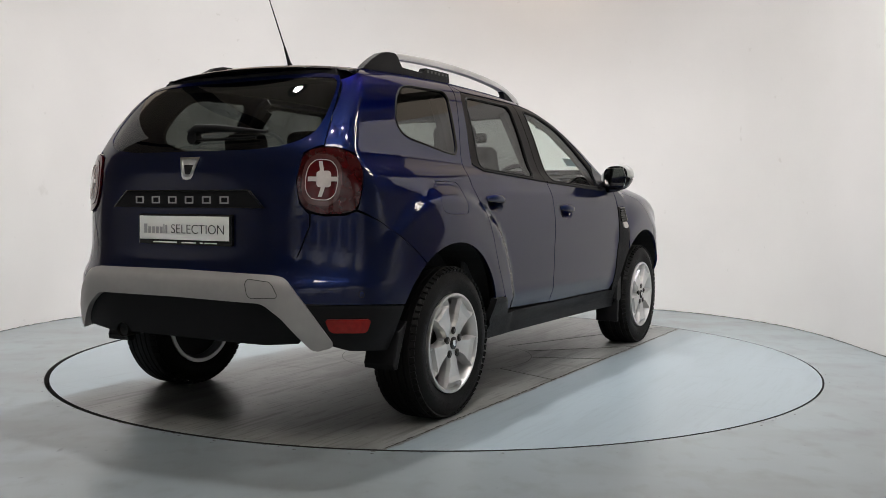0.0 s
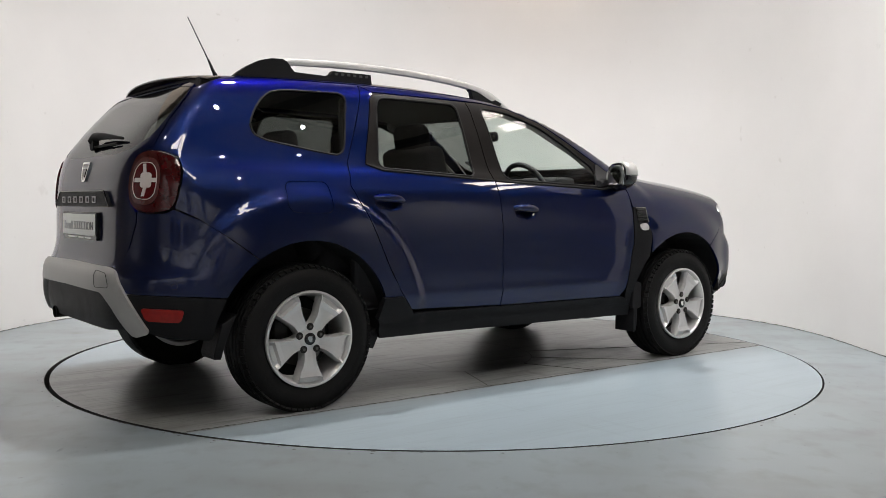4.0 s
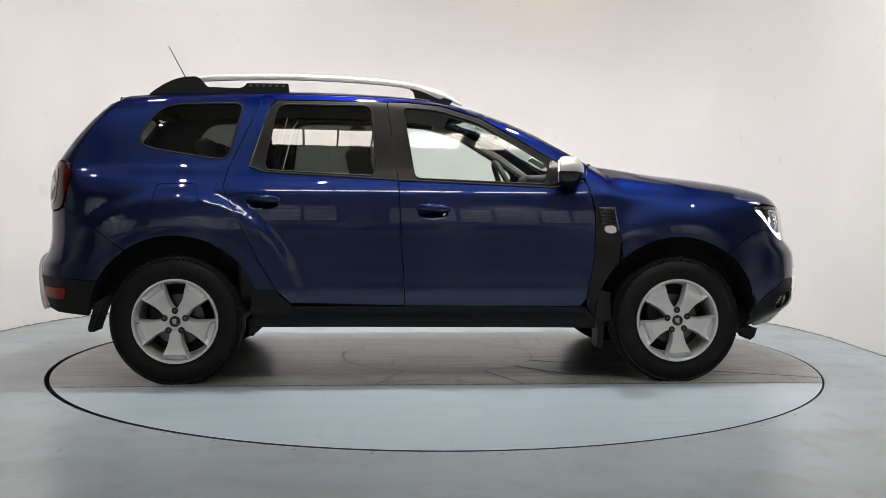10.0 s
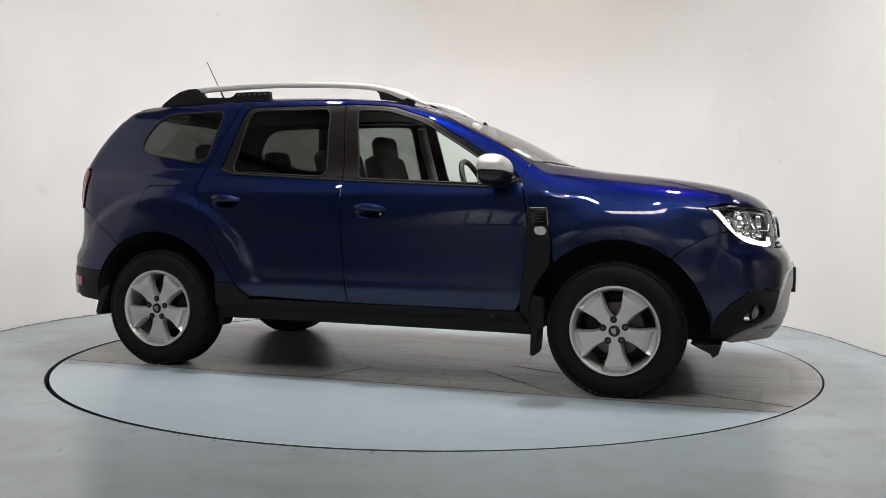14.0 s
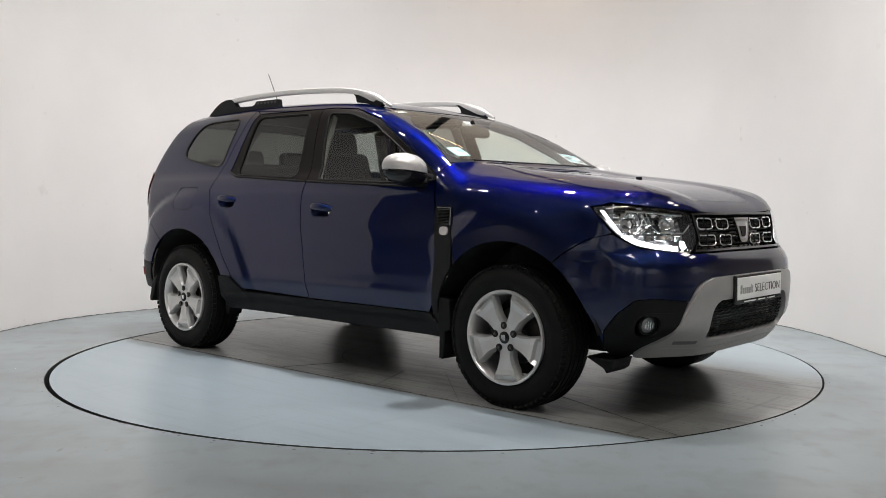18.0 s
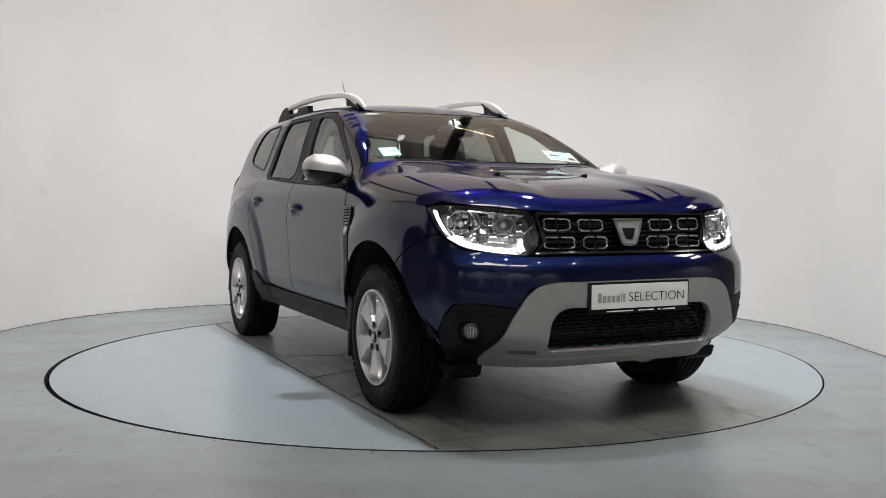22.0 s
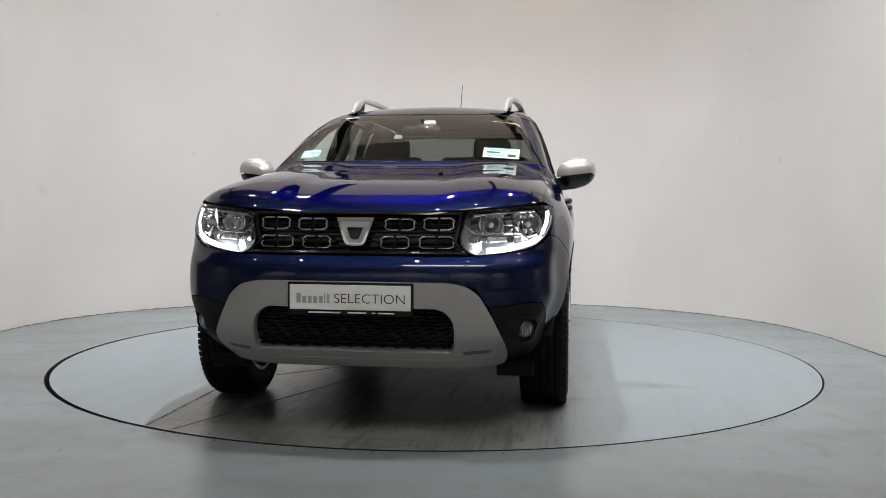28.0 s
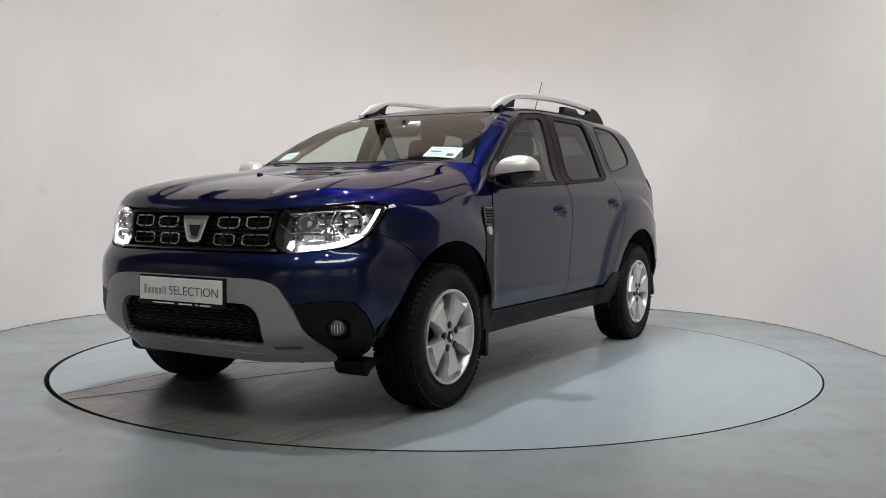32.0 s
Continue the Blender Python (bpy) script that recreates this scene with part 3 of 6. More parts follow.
WIDTH = (
    (0.70, 0.80, 0.82, 0.79, 0.775, 0.785, 0.82, 0.715, 0.635),
    (0.74, 0.825, 0.84, 0.82, 0.812, 0.815, 0.84, 0.782, 0.70),
    (0.77, 0.84, 0.85, 0.845, 0.842, 0.845, 0.855, 0.84, 0.77),
    (0.78, 0.845, 0.86, 0.853, 0.850, 0.853, 0.862, 0.84, 0.775),
    (0.785, 0.845, 0.865, 0.860, 0.858, 0.860, 0.860, 0.835, 0.765),
    (0.772, 0.829, 0.847, 0.844, 0.840, 0.841, 0.845, 0.818, 0.735),
    (0.762, 0.811, 0.827, 0.824, 0.820, 0.821, 0.829, 0.800, 0.71),
    (0.745, 0.789, 0.802, 0.800, 0.796, 0.797, 0.806, 0.775, 0.68),
    (0.725, 0.752, 0.762, 0.761, 0.759, 0.764, 0.785, 0.745, 0.655),
    (0.660, 0.683, 0.692, 0.696, 0.696, 0.698, 0.708, 0.668, 0.593),
    (0.59, 0.605, 0.612, 0.620, 0.620, 0.62, 0.62, 0.58, 0.52))


W_TABLE = np.array(WIDTH).T
W_LO, W_HI = np.maximum(np.arange(9) - 1, 0), np.minimum(np.arange(9) + 1, 8)
W_SLOPE = (W_TABLE[W_HI] - W_TABLE[W_LO]) / (np.array(WX)[W_HI] - np.array(WX)[W_LO])[:, None]


def spline_rows(x):
    """Half widths at all levels WZ for every x, as levels by points."""
    xs = np.asarray(WX)
    k = np.clip(np.searchsorted(xs, x) - 1, 0, 7)
    h = (xs[k + 1] - xs[k])[:, None]
    t = np.clip((x - xs[k])[:, None] / h, 0, 1)
    t2 = t * t
    t3 = t2 * t
    v = (2 * t3 - 3 * t2 + 1) * W_TABLE[k] + (t3 - 2 * t2 + t) * W_SLOPE[k] * h + (3 * t2 - 2 * t3) * W_TABLE[k + 1] + (t3 - t2) * W_SLOPE[k + 1] * h
    return v.T


def smooth01(t):
    t = np.clip(t, 0, 1)
    return t * t * (3 - 2 * t)


def smax(a, b, k):
    h = np.maximum(k - np.abs(a - b), 0) / k
    return np.maximum(a, b) + h * h * k / 4


def half_width(x, z):
    # all levels at once: the levels' values at every x, then along z
    rows = spline_rows(x)
    y = spline(z, WZ, rows)
    for ax, r1, soft_edge in ((AXLE, 0.58 + 0.11 * smooth01((z - 0.60) / 0.2), 0.17), (-AXLE, 0.71, 0.075)):
        r = np.hypot(x - ax, z - HUB_Z)
        y = y + (0.022 * smooth01((r1 - r) / soft_edge) + 0.012 * smooth01((r1 - 0.03 - r) / 0.2)) * smooth01((z - 0.25) / 0.25)
    # pressed crease low on the doors
    y = y + 0.008 * np.exp(-((z - 0.49) / 0.03) ** 2) * smooth01((0.95 - np.abs(x + 0.05)) / 0.3)
    return y


def front_x(y, z):
    x0 = spline(z, (0.22, 0.30, 0.40, 0.52, 0.62, 0.69, 0.735, 0.765, 0.85, 0.93, 1.0, 1.12),
                (1.985, 2.085, 2.145, 2.163, 2.166, 2.158, 2.13, 2.105, 2.092, 2.072, 2.035, 1.93))
    return x0 - 0.036 * (np.abs(y) / 0.5) ** 3.9 - 0.18 * smooth01((0.43 - z) / 0.17) * smooth01((np.abs(y) - 0.36) / 0.34)


def rear_x(y, z):
    x0 = spline(z, (0.25, 0.40, 0.53, 0.63, 0.68, 0.76, 0.92, 1.08, 1.17, 1.22, 1.33, 1.45, 1.55, 1.65),
                (-2.08, -2.135, -2.15, -2.145, -2.115, -2.095, -2.09, -2.075, -2.05, -2.02, -1.935, -1.82, -1.71, -1.6))
    return x0 + 0.014 * (np.abs(y) / 0.5) ** 5.6


def top_z(x, y):
    ay = np.abs(y)
    hood = spline(x, (0.9, 1.2, 1.53, 1.79, 1.95, 2.05, 2.12), (1.165, 1.135, 1.10, 1.06, 1.015, 0.965, 0.90))
    hood = hood - 0.012 * smooth01((0.42 - ay) / 0.15) - 0.85 * np.maximum(ay - 0.50, 0) ** 2
    u = 1.0 - 0.065 * (ay / 0.75) ** 2 - x
    screen = 1.135 + 0.62 * u - 0.17 * u * np.abs(u)
    roof = spline(x, (-1.9, -1.65, -1.3, -0.8, -0.3, 0.05, 0.3, 0.5), (1.550, 1.578, 1.600, 1.611, 1.598, 1.568, 1.528, 1.473)) - 0.045 * (ay / 0.6) ** 2
    green = -smax(-roof, -screen, 0.06)
    return smax(green, hood, 0.02)


def shape(p):
    x, y, z = p[..., 0], p[..., 1], p[..., 2]
    f = smax(np.abs(y) - half_width(x, z), z - top_z(x, y), 0.10)
    f = smax(f, x - front_x(y, z), 0.05)
    f = smax(f, rear_x(y, z) - x, 0.05)
    return f


def normals(p):
    g = np.zeros_like(p)
    for i in range(3):
        d = np.zeros(3)
        d[i] = 0.004
        g[..., i] = shape(p + d) - shape(p - d)
    return g / np.maximum(np.linalg.norm(g, axis=-1, keepdims=True), 1e-9)


def cast(o, d, reach=1.4):
    """Where rays from inside leave the shape."""
    n, steps = len(o), 24
    ts = reach * np.arange(1, steps + 1) / steps
    grid = (o[:, None] + d[:, None] * ts[None, :, None]).reshape(-1, 3)
    out = (shape(grid) > 0).reshape(n, steps)
    first = np.where(out.any(1), out.argmax(1), steps - 1)
    hi = ts[first]
    lo = hi - reach / steps
    for _ in range(6):
        mid = (lo + hi) / 2
        far = shape(o + d * mid[:, None]) > 0
        hi, lo = np.where(far, mid, hi), np.where(far, lo, mid)
    f0, f1 = shape(o + d * lo[:, None]), shape(o + d * hi[:, None])
    for _ in range(3):
        mid = np.clip(lo + (hi - lo) * f0 / np.where(np.abs(f0 - f1) < 1e-12, 1, f0 - f1), lo, hi)
        fm = shape(o + d * mid[:, None])
        far = fm > 0
        hi, f1 = np.where(far, mid, hi), np.where(far, fm, f1)
        lo, f0 = np.where(far, lo, mid), np.where(far, f0, fm)
    return o + d * mid[:, None]


FC, RC, CY = 1.55, -1.60, 0.45


def unfold_front(x, y):
    if y <= CY:
        return y
    if x < FC:
        return CY + math.pi / 4 + FC - x
    return CY + 0.5 * math.atan2(y - CY, x - FC)


def unfold_rear(x, y):
    if y <= CY:
        return y
    if x > RC:
        return CY + math.pi / 4 + x - RC
    return CY + 0.5 * math.atan2(y - CY, RC - x)


def rays(kind, ab):
    a, b = ab[:, 0], ab[:, 1]
    o, d = np.zeros((len(a), 3)), np.zeros((len(a), 3))
    if kind == "side":
        o[:, 0], o[:, 1], o[:, 2], d[:, 1] = a, 0.30, b, 1
    elif kind == "top":
        o[:, 0], o[:, 1], o[:, 2], d[:, 2] = a, b, 0.80, 1
    else:
        c, sx = (FC, 1) if kind == "front" else (RC, -1)
        s, sg = np.abs(a), np.sign(a)
        phi = np.clip((s - CY) / 0.5, 0, math.pi / 2)
        back = np.maximum(s - CY - math.pi / 4, 0)
        o[:, 0] = c - sx * back
        o[:, 1] = sg * np.minimum(s, CY)
        o[:, 2] = b
        d[:, 0], d[:, 1] = sx * np.cos(phi), sg * np.sin(phi)
    return o, d


def rounded(poly, r=0.03, times=2):
    """Cuts corners off, at most r from each."""
    for _ in range(times):
        out = []
        n = len(poly)
        for i in range(n):
            p, c, q = Vector(poly[i - 1]), Vector(poly[i]), Vector(poly[(i + 1) % n])
            a, b = (p - c), (q - c)
            ra, rb = min(r, a.length * 0.33), min(r, b.length * 0.33)
            out += [tuple(c + a.normalized() * ra), tuple(c + b.normalized() * rb)]
        poly, r = out, r * 0.4
    return poly


def inside(pts, poly):
    x, y = pts[:, 0], pts[:, 1]
    r = np.zeros(len(pts), bool)
    n = len(poly)
    for i in range(n):
        (x0, y0), (x1, y1) = poly[i], poly[(i + 1) % n]
        if y0 != y1:
            r ^= ((y0 > y) != (y1 > y)) & (x < (x1 - x0) * (y - y0) / (y1 - y0) + x0)
    return r


def border_far(pts, poly, d):
    keep = np.ones(len(pts), bool)
    q = np.array(poly)
    for k in range(0, len(pts), 4000):
        blk = pts[k:k + 4000]
        keep[k:k + 4000] = (((blk[:, None] - q[None]) ** 2).sum(-1).min(1) > d * d)
    return keep


def panel(name, kind, outline, material, parent, label="", holes=(), step=0.03, off=0.0, thick=0.014, flip=1, lift=None, barrel=False):
    """A curved sheet of the car's skin over an outline in the unfolded plane, with turned-in edges.
    off: how far proud of the skin; lift(p): more of it point by point; flip -1: the mirrored side."""
    loops = [resample(outline, step)] + [resample(h, step) for h in holes]
    q = np.array(loops[0])
    lo, hi = q.min(0), q.max(0)
    gx, gy = np.meshgrid(np.arange(lo[0] + step / 2, hi[0], step), np.arange(lo[1] + step / 2, hi[1], step))
    gx[1::2] += step / 2
    g = np.stack([gx.ravel(), gy.ravel()], 1)
    keep = inside(g, loops[0])
    for h in loops[1:]:
        keep &= ~inside(g, h)
    g = g[keep]
    if len(g):
        g = g[border_far(g, [p for l in loops for p in l], step * 0.6)]
    pts, edges = [], []
    for l in loops:
        s = len(pts)
        pts += [tuple(p) for p in l]
        edges += [(s + i, s + (i + 1) % len(l)) for i in range(len(l))]
    nb = len(pts)
    pts += [tuple(p) for p in g]
    v2, _, f2, orig, _, _ = delaunay_2d_cdt([Vector(p) for p in pts], edges, [], 0, 1e-7)
    v2 = np.array([tuple(v) for v in v2])
    tri = np.array([f for f in f2 if len(f) == 3])
    mid = v2[tri].mean(1)
    ok = inside(mid, loops[0])
    for h in loops[1:]:
        ok &= ~inside(mid, h)
    tri = tri[ok]
    o, d = rays(kind, v2)
    p3 = cast(o, d)
    nm = normals(p3)
    if barrel:
        # a pane bends evenly, whatever the panel round it does
        wide = lambda x: half_width(x, np.full(len(p3), 1.32))
        nm = np.stack([-(wide(p3[:, 0] + 0.06) - wide(p3[:, 0] - 0.06)) / 0.12, np.ones(len(p3)), 0.30 + 0.30 * (p3[:, 2] - 1.15)], 1)
        nm /= np.linalg.norm(nm, axis=1, keepdims=True)
    extra = off + (lift(p3) if lift else 0.0)
    p3 = p3 + nm * np.broadcast_to(extra, len(p3))[:, None]
    if lift is not None:
        h = 0.003
        t1 = np.cross(nm, np.array([0.31, 0.11, 0.94]))
        t1 /= np.linalg.norm(t1, axis=1, keepdims=True)
        t2 = np.cross(nm, t1)
        l0 = lift(p3)
        nm = nm - t1 * ((lift(p3 + t1 * h) - l0) / h)[:, None] - t2 * ((lift(p3 + t2 * h) - l0) / h)[:, None]
        nm /= np.linalg.norm(nm, axis=1, keepdims=True)
    fn = np.cross(p3[tri[:, 1]] - p3[tri[:, 0]], p3[tri[:, 2]] - p3[tri[:, 0]])
    wrong = (fn * nm[tri[:, 0]]).sum(1) < 0
    tri[wrong] = tri[wrong][:, ::-1]
    # border edges: used by one triangle only
    count = {}
    for t in tri:
        for i in range(3):
            e = (t[i], t[(i + 1) % 3])
            if (e[1], e[0]) in count:
                count.pop((e[1], e[0]))
            else:
                count[e] = 1
    verts = [tuple(v) for v in p3]
    faces = [tuple(int(i) for i in t) for t in tri]
    ln = [nm[i] for t in tri for i in t]
    low = {}
    if thick:
        for a, b in count:
            for i in (a, b):
                if i not in low:
                    low[i] = len(verts)
                    verts.append(tuple(p3[i] - nm[i] * thick))
            faces.append((int(b), int(a), low[a], low[b]))
            w = np.cross(p3[b] - p3[a], nm[a])
            w /= max(np.linalg.norm(w), 1e-9)
            ln += [w] * 4
    if flip < 0:
        verts = [(x, -y, z) for x, y, z in verts]
        faces2, ln2, c = [], [], 0
        for f in faces:
            faces2.append(tuple(f[::-1]))
            ln2 += [n * (1, -1, 1) for n in ln[c:c + len(f)]][::-1]
            c += len(f)
        faces, ln = faces2, ln2
    me = bpy.data.meshes.new(name)
    me.from_pydata(verts, [], faces)
    me.materials.append(material)
    me.shade_smooth()
    me.normals_split_custom_set([tuple(map(float, n)) for n in ln])
    ob = new(name, me)
    ob.parent = parent
    if label:
        ob["label"] = label
    return ob


def skin(kind, a, b):
    """One point of the skin."""
    o, d = rays(kind, np.array([[a, b]], float))
    return cast(o, d)[0]


def arch(axle, a0, a1, n=18, r=ARCH_R):
    return [(axle + r * math.cos(radians(a)), HUB_Z + r * math.sin(radians(a))) for a in np.linspace(a0, a1, n)]

# ---------------------------------------------------------------- the car
CAR = empty("car")
tagged(CAR, "dark blue compact SUV with silver roof rails and lit daytime lights", "car")

# side outlines in (x, z)
FRONT_DOOR = [(0.812, 0.408), (0.845, 0.45), (0.885, 0.72), (0.880, 0.90), (0.856, 1.03), (0.835, 1.075), (0.66, 1.043), (0.0, 1.072), (-0.168, 1.08), (-0.155, 0.84), (-0.131, 0.412)]
FRONT_FRAME = [(-0.170, 1.085), (-0.229, 1.505), (-0.13, 1.505), (0.06, 1.488), (0.28, 1.418), (0.50, 1.298), (0.66, 1.203), (0.80, 1.118), (0.838, 1.080), (0.66, 1.048), (0.0, 1.077)]
FRONT_GLASS = [(-0.083, 1.094), (-0.150, 1.478), (0.045, 1.463), (0.262, 1.397), (0.475, 1.279), (0.64, 1.175), (0.652, 1.066), (0.3, 1.078)]
REAR_DOOR = [(-0.137, 0.413), (-0.161, 0.84), (-0.174, 1.08), (-0.88, 1.118), (-0.970, 1.150), (-0.872, 1.47), (-0.838, 1.510), (-0.900, 1.538), (-0.953, 1.403), (-1.066, 1.155), (-1.090, 1.04), (-1.008, 0.87), (-0.893, 0.636), (-0.808, 0.50), (-0.742, 0.43)]
REAR_FRAME = [(-0.176, 1.085), (-0.235, 1.505), (-0.832, 1.508), (-0.866, 1.47), (-0.963, 1.153), (-0.88, 1.123)]
REAR_GLASS = [(-0.285, 1.105), (-0.318, 1.485), (-0.80, 1.488), (-0.835, 1.455), (-0.893, 1.135)]
QUARTER_GLASS = rounded([(-1.558, 1.283), (-1.535, 1.36), (-1.455, 1.462), (-1.37, 1.492), (-1.005, 1.500), (-1.045, 1.34), (-1.080, 1.188), (-1.167, 1.192), (-1.353, 1.222), (-1.50, 1.247)], 0.03)
ROOF_EDGE = [(0.862, 1.164), (0.735, 1.252), (0.552, 1.355), (0.368, 1.435), (0.20, 1.490), (0.05, 1.520), (-0.30, 1.538), (-0.90, 1.546), (-1.40, 1.540), (-1.62, 1.525)]
TAIL_LAMP = [(0.635, 0.924), (0.70, 0.913), (0.785, 0.918), (0.83, 0.936), (0.848, 1.0), (0.858, 1.093), (0.825, 1.150), (0.735, 1.175), (0.66, 1.175), (0.60, 1.155), (0.575, 1.046), (0.592, 0.957)]
REAR_EDGE = [(0.686, 1.205), (0.708, 1.32), (0.752, 1.475)]


def lifted(points):
    """Raises the upper parts of a side outline to the roof's curve."""
    return [(x, z + 0.010 * min(1.0, max(0.0, (z - 1.30) / 0.14))) for x, z in points]


FRONT_FRAME, FRONT_GLASS, REAR_DOOR, REAR_FRAME, REAR_GLASS, ROOF_EDGE = (lifted(p) for p in (FRONT_FRAME, FRONT_GLASS, REAR_DOOR, REAR_FRAME, REAR_GLASS, ROOF_EDGE))


def to_side(points):
    """Side view (x, z) of points of the unfolded rear."""
    o, d = rays("rear", np.array(points, float))
    return [(float(x), z) for x, (s, z) in zip(cast(o, d)[:, 0], points)]


def unfolded(points, fold):
    """Points of the side view (x, z) in an unfolded end."""
    o, d = rays("side", np.array(points, float))
    return [(fold(float(p[0]), float(p[1])), float(p[2])) for p in cast(o, d)]


BODY_SIDE = (arch(-AXLE, 48, 124)
             + [(-1.666, 0.763), (-1.763, 0.832), (-1.845, 0.888)] + to_side([(0.836, 0.933), (0.855, 1.0), (0.866, 1.093), (0.832, 1.157), (0.738, 1.182), (0.690, 1.183)] + [(s + 0.004, z) for s, z in REAR_EDGE])
             + [(-1.69, 1.508)] + ROOF_EDGE[::-1] + [(0.857, 1.152), (0.840, 1.094)]
             + lifted([(0.805, 1.124), (0.66, 1.209), (0.50, 1.304), (0.28, 1.424), (0.06, 1.493), (-0.13, 1.510), (-0.232, 1.510), (-0.834, 1.513), (-0.842, 1.516), (-0.904, 1.543), (-0.958, 1.404), (-1.071, 1.156), (-1.095, 1.04), (-1.013, 0.87), (-0.898, 0.636), (-0.815, 0.503), (-0.925, 0.503)])
             + arch(-AXLE, 23, 46, 5))
FUEL = rounded([(-1.440, 1.058), (-1.217, 1.058), (-1.217, 0.911), (-1.400, 0.911), (-1.452, 0.926)], 0.02)
HANDLES = ((0.014, 0.913), (-0.884, 0.960))


def oval(cx, cz, a, b, n=22):
    return [(cx + a * math.copysign(abs(math.cos(t)) ** 0.75, math.cos(t)), cz + b * math.copysign(abs(math.sin(t)) ** 0.75, math.sin(t))) for t in np.linspace(0, 2 * math.pi, n, endpoint=False)]


FENDER_TOP = [(0.862, 1.152), (1.0, 1.120), (1.2, 1.083), (1.4, 1.050), (1.56, 1.030), (1.67, 1.014), (1.755, 0.997), (1.83, 0.970)]
FENDER = (arch(AXLE, 133, 54) + [(1.66, 0.745), (1.76, 0.808), (1.83, 0.826), (1.860, 0.835), (1.801, 0.903), (1.774, 0.928), (1.750, 0.951), (1.80, 0.957)] + FENDER_TOP[::-1]
          + [(0.842, 1.092), (0.861, 1.035), (0.886, 0.945), (0.992, 0.945), (1.008, 0.825), (1.024, 0.78)])
VENT = [(0.888, 0.941), (0.988, 0.941), (1.004, 0.825), (1.020, 0.775)] + arch(AXLE, 137, 170, 8) + [(0.90, 0.34), (0.85, 0.405), (0.849, 0.45), (0.889, 0.72), (0.884, 0.90)]
SILL = [(-0.93, 0.499), (-0.82, 0.499), (-0.745, 0.425), (-0.735, 0.409), (0.80, 0.404), (0.845, 0.40), (0.895, 0.338), (0.90, 0.29), (-0.92, 0.30), (-0.95, 0.40)]

SIDES = ((-1, "right"), (1, "left"))


def side_y(points):
    """Plan view (x, y) of points of the side view, a hair inwards."""
    o, d = rays("side", np.array(points, float))
    return [(float(p[0]), float(p[1]) - 0.003) for p in cast(o, d)]


def build_shell():
    for sg, _ in SIDES:
        side = lambda name, poly, m, par, label="", **k: panel(name, "side", poly, m, par, label, flip=sg, **k)
        front = side("front_door", FRONT_DOOR, PAINT, CAR, holes=[oval(*HANDLES[0], 0.086, 0.043)])
        rear = side("rear_door", REAR_DOOR, PAINT, CAR, holes=[oval(*HANDLES[1], 0.086, 0.043)])
        side("window_frame", FRONT_FRAME, PILLAR, front, "satin black window frame", holes=[rounded(FRONT_GLASS, 0.02)], off=-0.002, step=0.025)
        side("window_frame", REAR_FRAME, PILLAR, rear, "satin black window frame", holes=[rounded(REAR_GLASS, 0.025)], off=-0.002, step=0.025)
        side("door_window", rounded(FRONT_GLASS, 0.02), GLASS_FRONT, front, "green tinted door window", off=-0.009, thick=0, step=0.04, barrel=True).visible_shadow = False
        side("door_window", rounded(REAR_GLASS, 0.025), GLASS_DARK, rear, "dark privacy glass", off=-0.009, thick=0, step=0.04, barrel=True).visible_shadow = False
        q = side("body_side", BODY_SIDE, PAINT, CAR, holes=[QUARTER_GLASS] + ([FUEL] if sg < 0 else []), step=0.026)
        if sg < 0:
            side("fuel_flap", [(x * 0.975 - 1.33 * 0.025, z * 0.965 + 0.985 * 0.035) for x, z in FUEL], PAINT, q, off=-0.001, step=0.025)
        side("quarter_window", QUARTER_GLASS, GLASS_DARK, q, "dark privacy glass", off=-0.004, thick=0, step=0.04, barrel=True).visible_shadow = False
        side("front_wing", FENDER, PAINT, CAR, step=0.026)
        side("wing_vent", VENT, PLASTIC, CAR, "black plastic vent trim", off=0.004)
        side("sill", SILL, PLASTIC, CAR, "black plastic sill cladding", off=0.012, lift=lambda p: 0.008 * np.exp(-((p[..., 2] - 0.375) / 0.012) ** 2), thick=0.03)

    # top panels: their borders are read from the side panels' upper edges
    hood_edge = side_y([(x, z - 0.004) for x, z in resample(FENDER_TOP, 0.05, False)])
    o, d = rays("front", np.array([(s, 0.922 + 0.048 * (s / 0.86) ** 2) for s in np.linspace(-0.855, 0.855, 37)]))
    lip = [tuple(map(float, v[:2])) for v in cast(o, d)]
    hood = [(0.945, 0.0)] + [(0.945 - 0.05 * (y / 0.72) ** 2, y) for y in (0.2, 0.4, 0.6)] + [p for p in hood_edge] + lip[::-1] + [(x, -y) for x, y in hood_edge[::-1]] + [(0.945 - 0.05 * (y / 0.72) ** 2, y) for y in (-0.6, -0.4, -0.2)]
    panel("bonnet", "top", hood, PAINT, CAR, step=0.028, off=-0.0018, lift=lambda p: 0.014 * smooth01((1.30 - p[..., 0]) / 0.36) * smooth01((0.70 - np.abs(p[..., 1])) / 0.12))
    edge = side_y([(x, z + 0.003) for x, z in resample(ROOF_EDGE, 0.06, False)])
    screen_side = [p for p in edge if p[0] > 0.16]
    head = [(0.255 - 0.10 * (y / 0.6) ** 2, y) for y in np.linspace(screen_side[-1][1], -screen_side[-1][1], 15)]
    foot = [(0.972 - 0.065 * (y / 0.75) ** 2, y) for y in np.linspace(-screen_side[0][1], screen_side[0][1], 17)]
    screen = screen_side + head[1:-1] + [(x, -y) for x, y in screen_side[::-1]] + foot[1:-1]
    inner = [(0.91 - 0.065 * (y / 0.75) ** 2, y) for y in np.linspace(-0.685, 0.685, 15)] + [(0.285 - 0.1 * (y / 0.6) ** 2, y) for y in np.linspace(0.56, -0.56, 13)]
    inner = rounded(inner, 0.04)
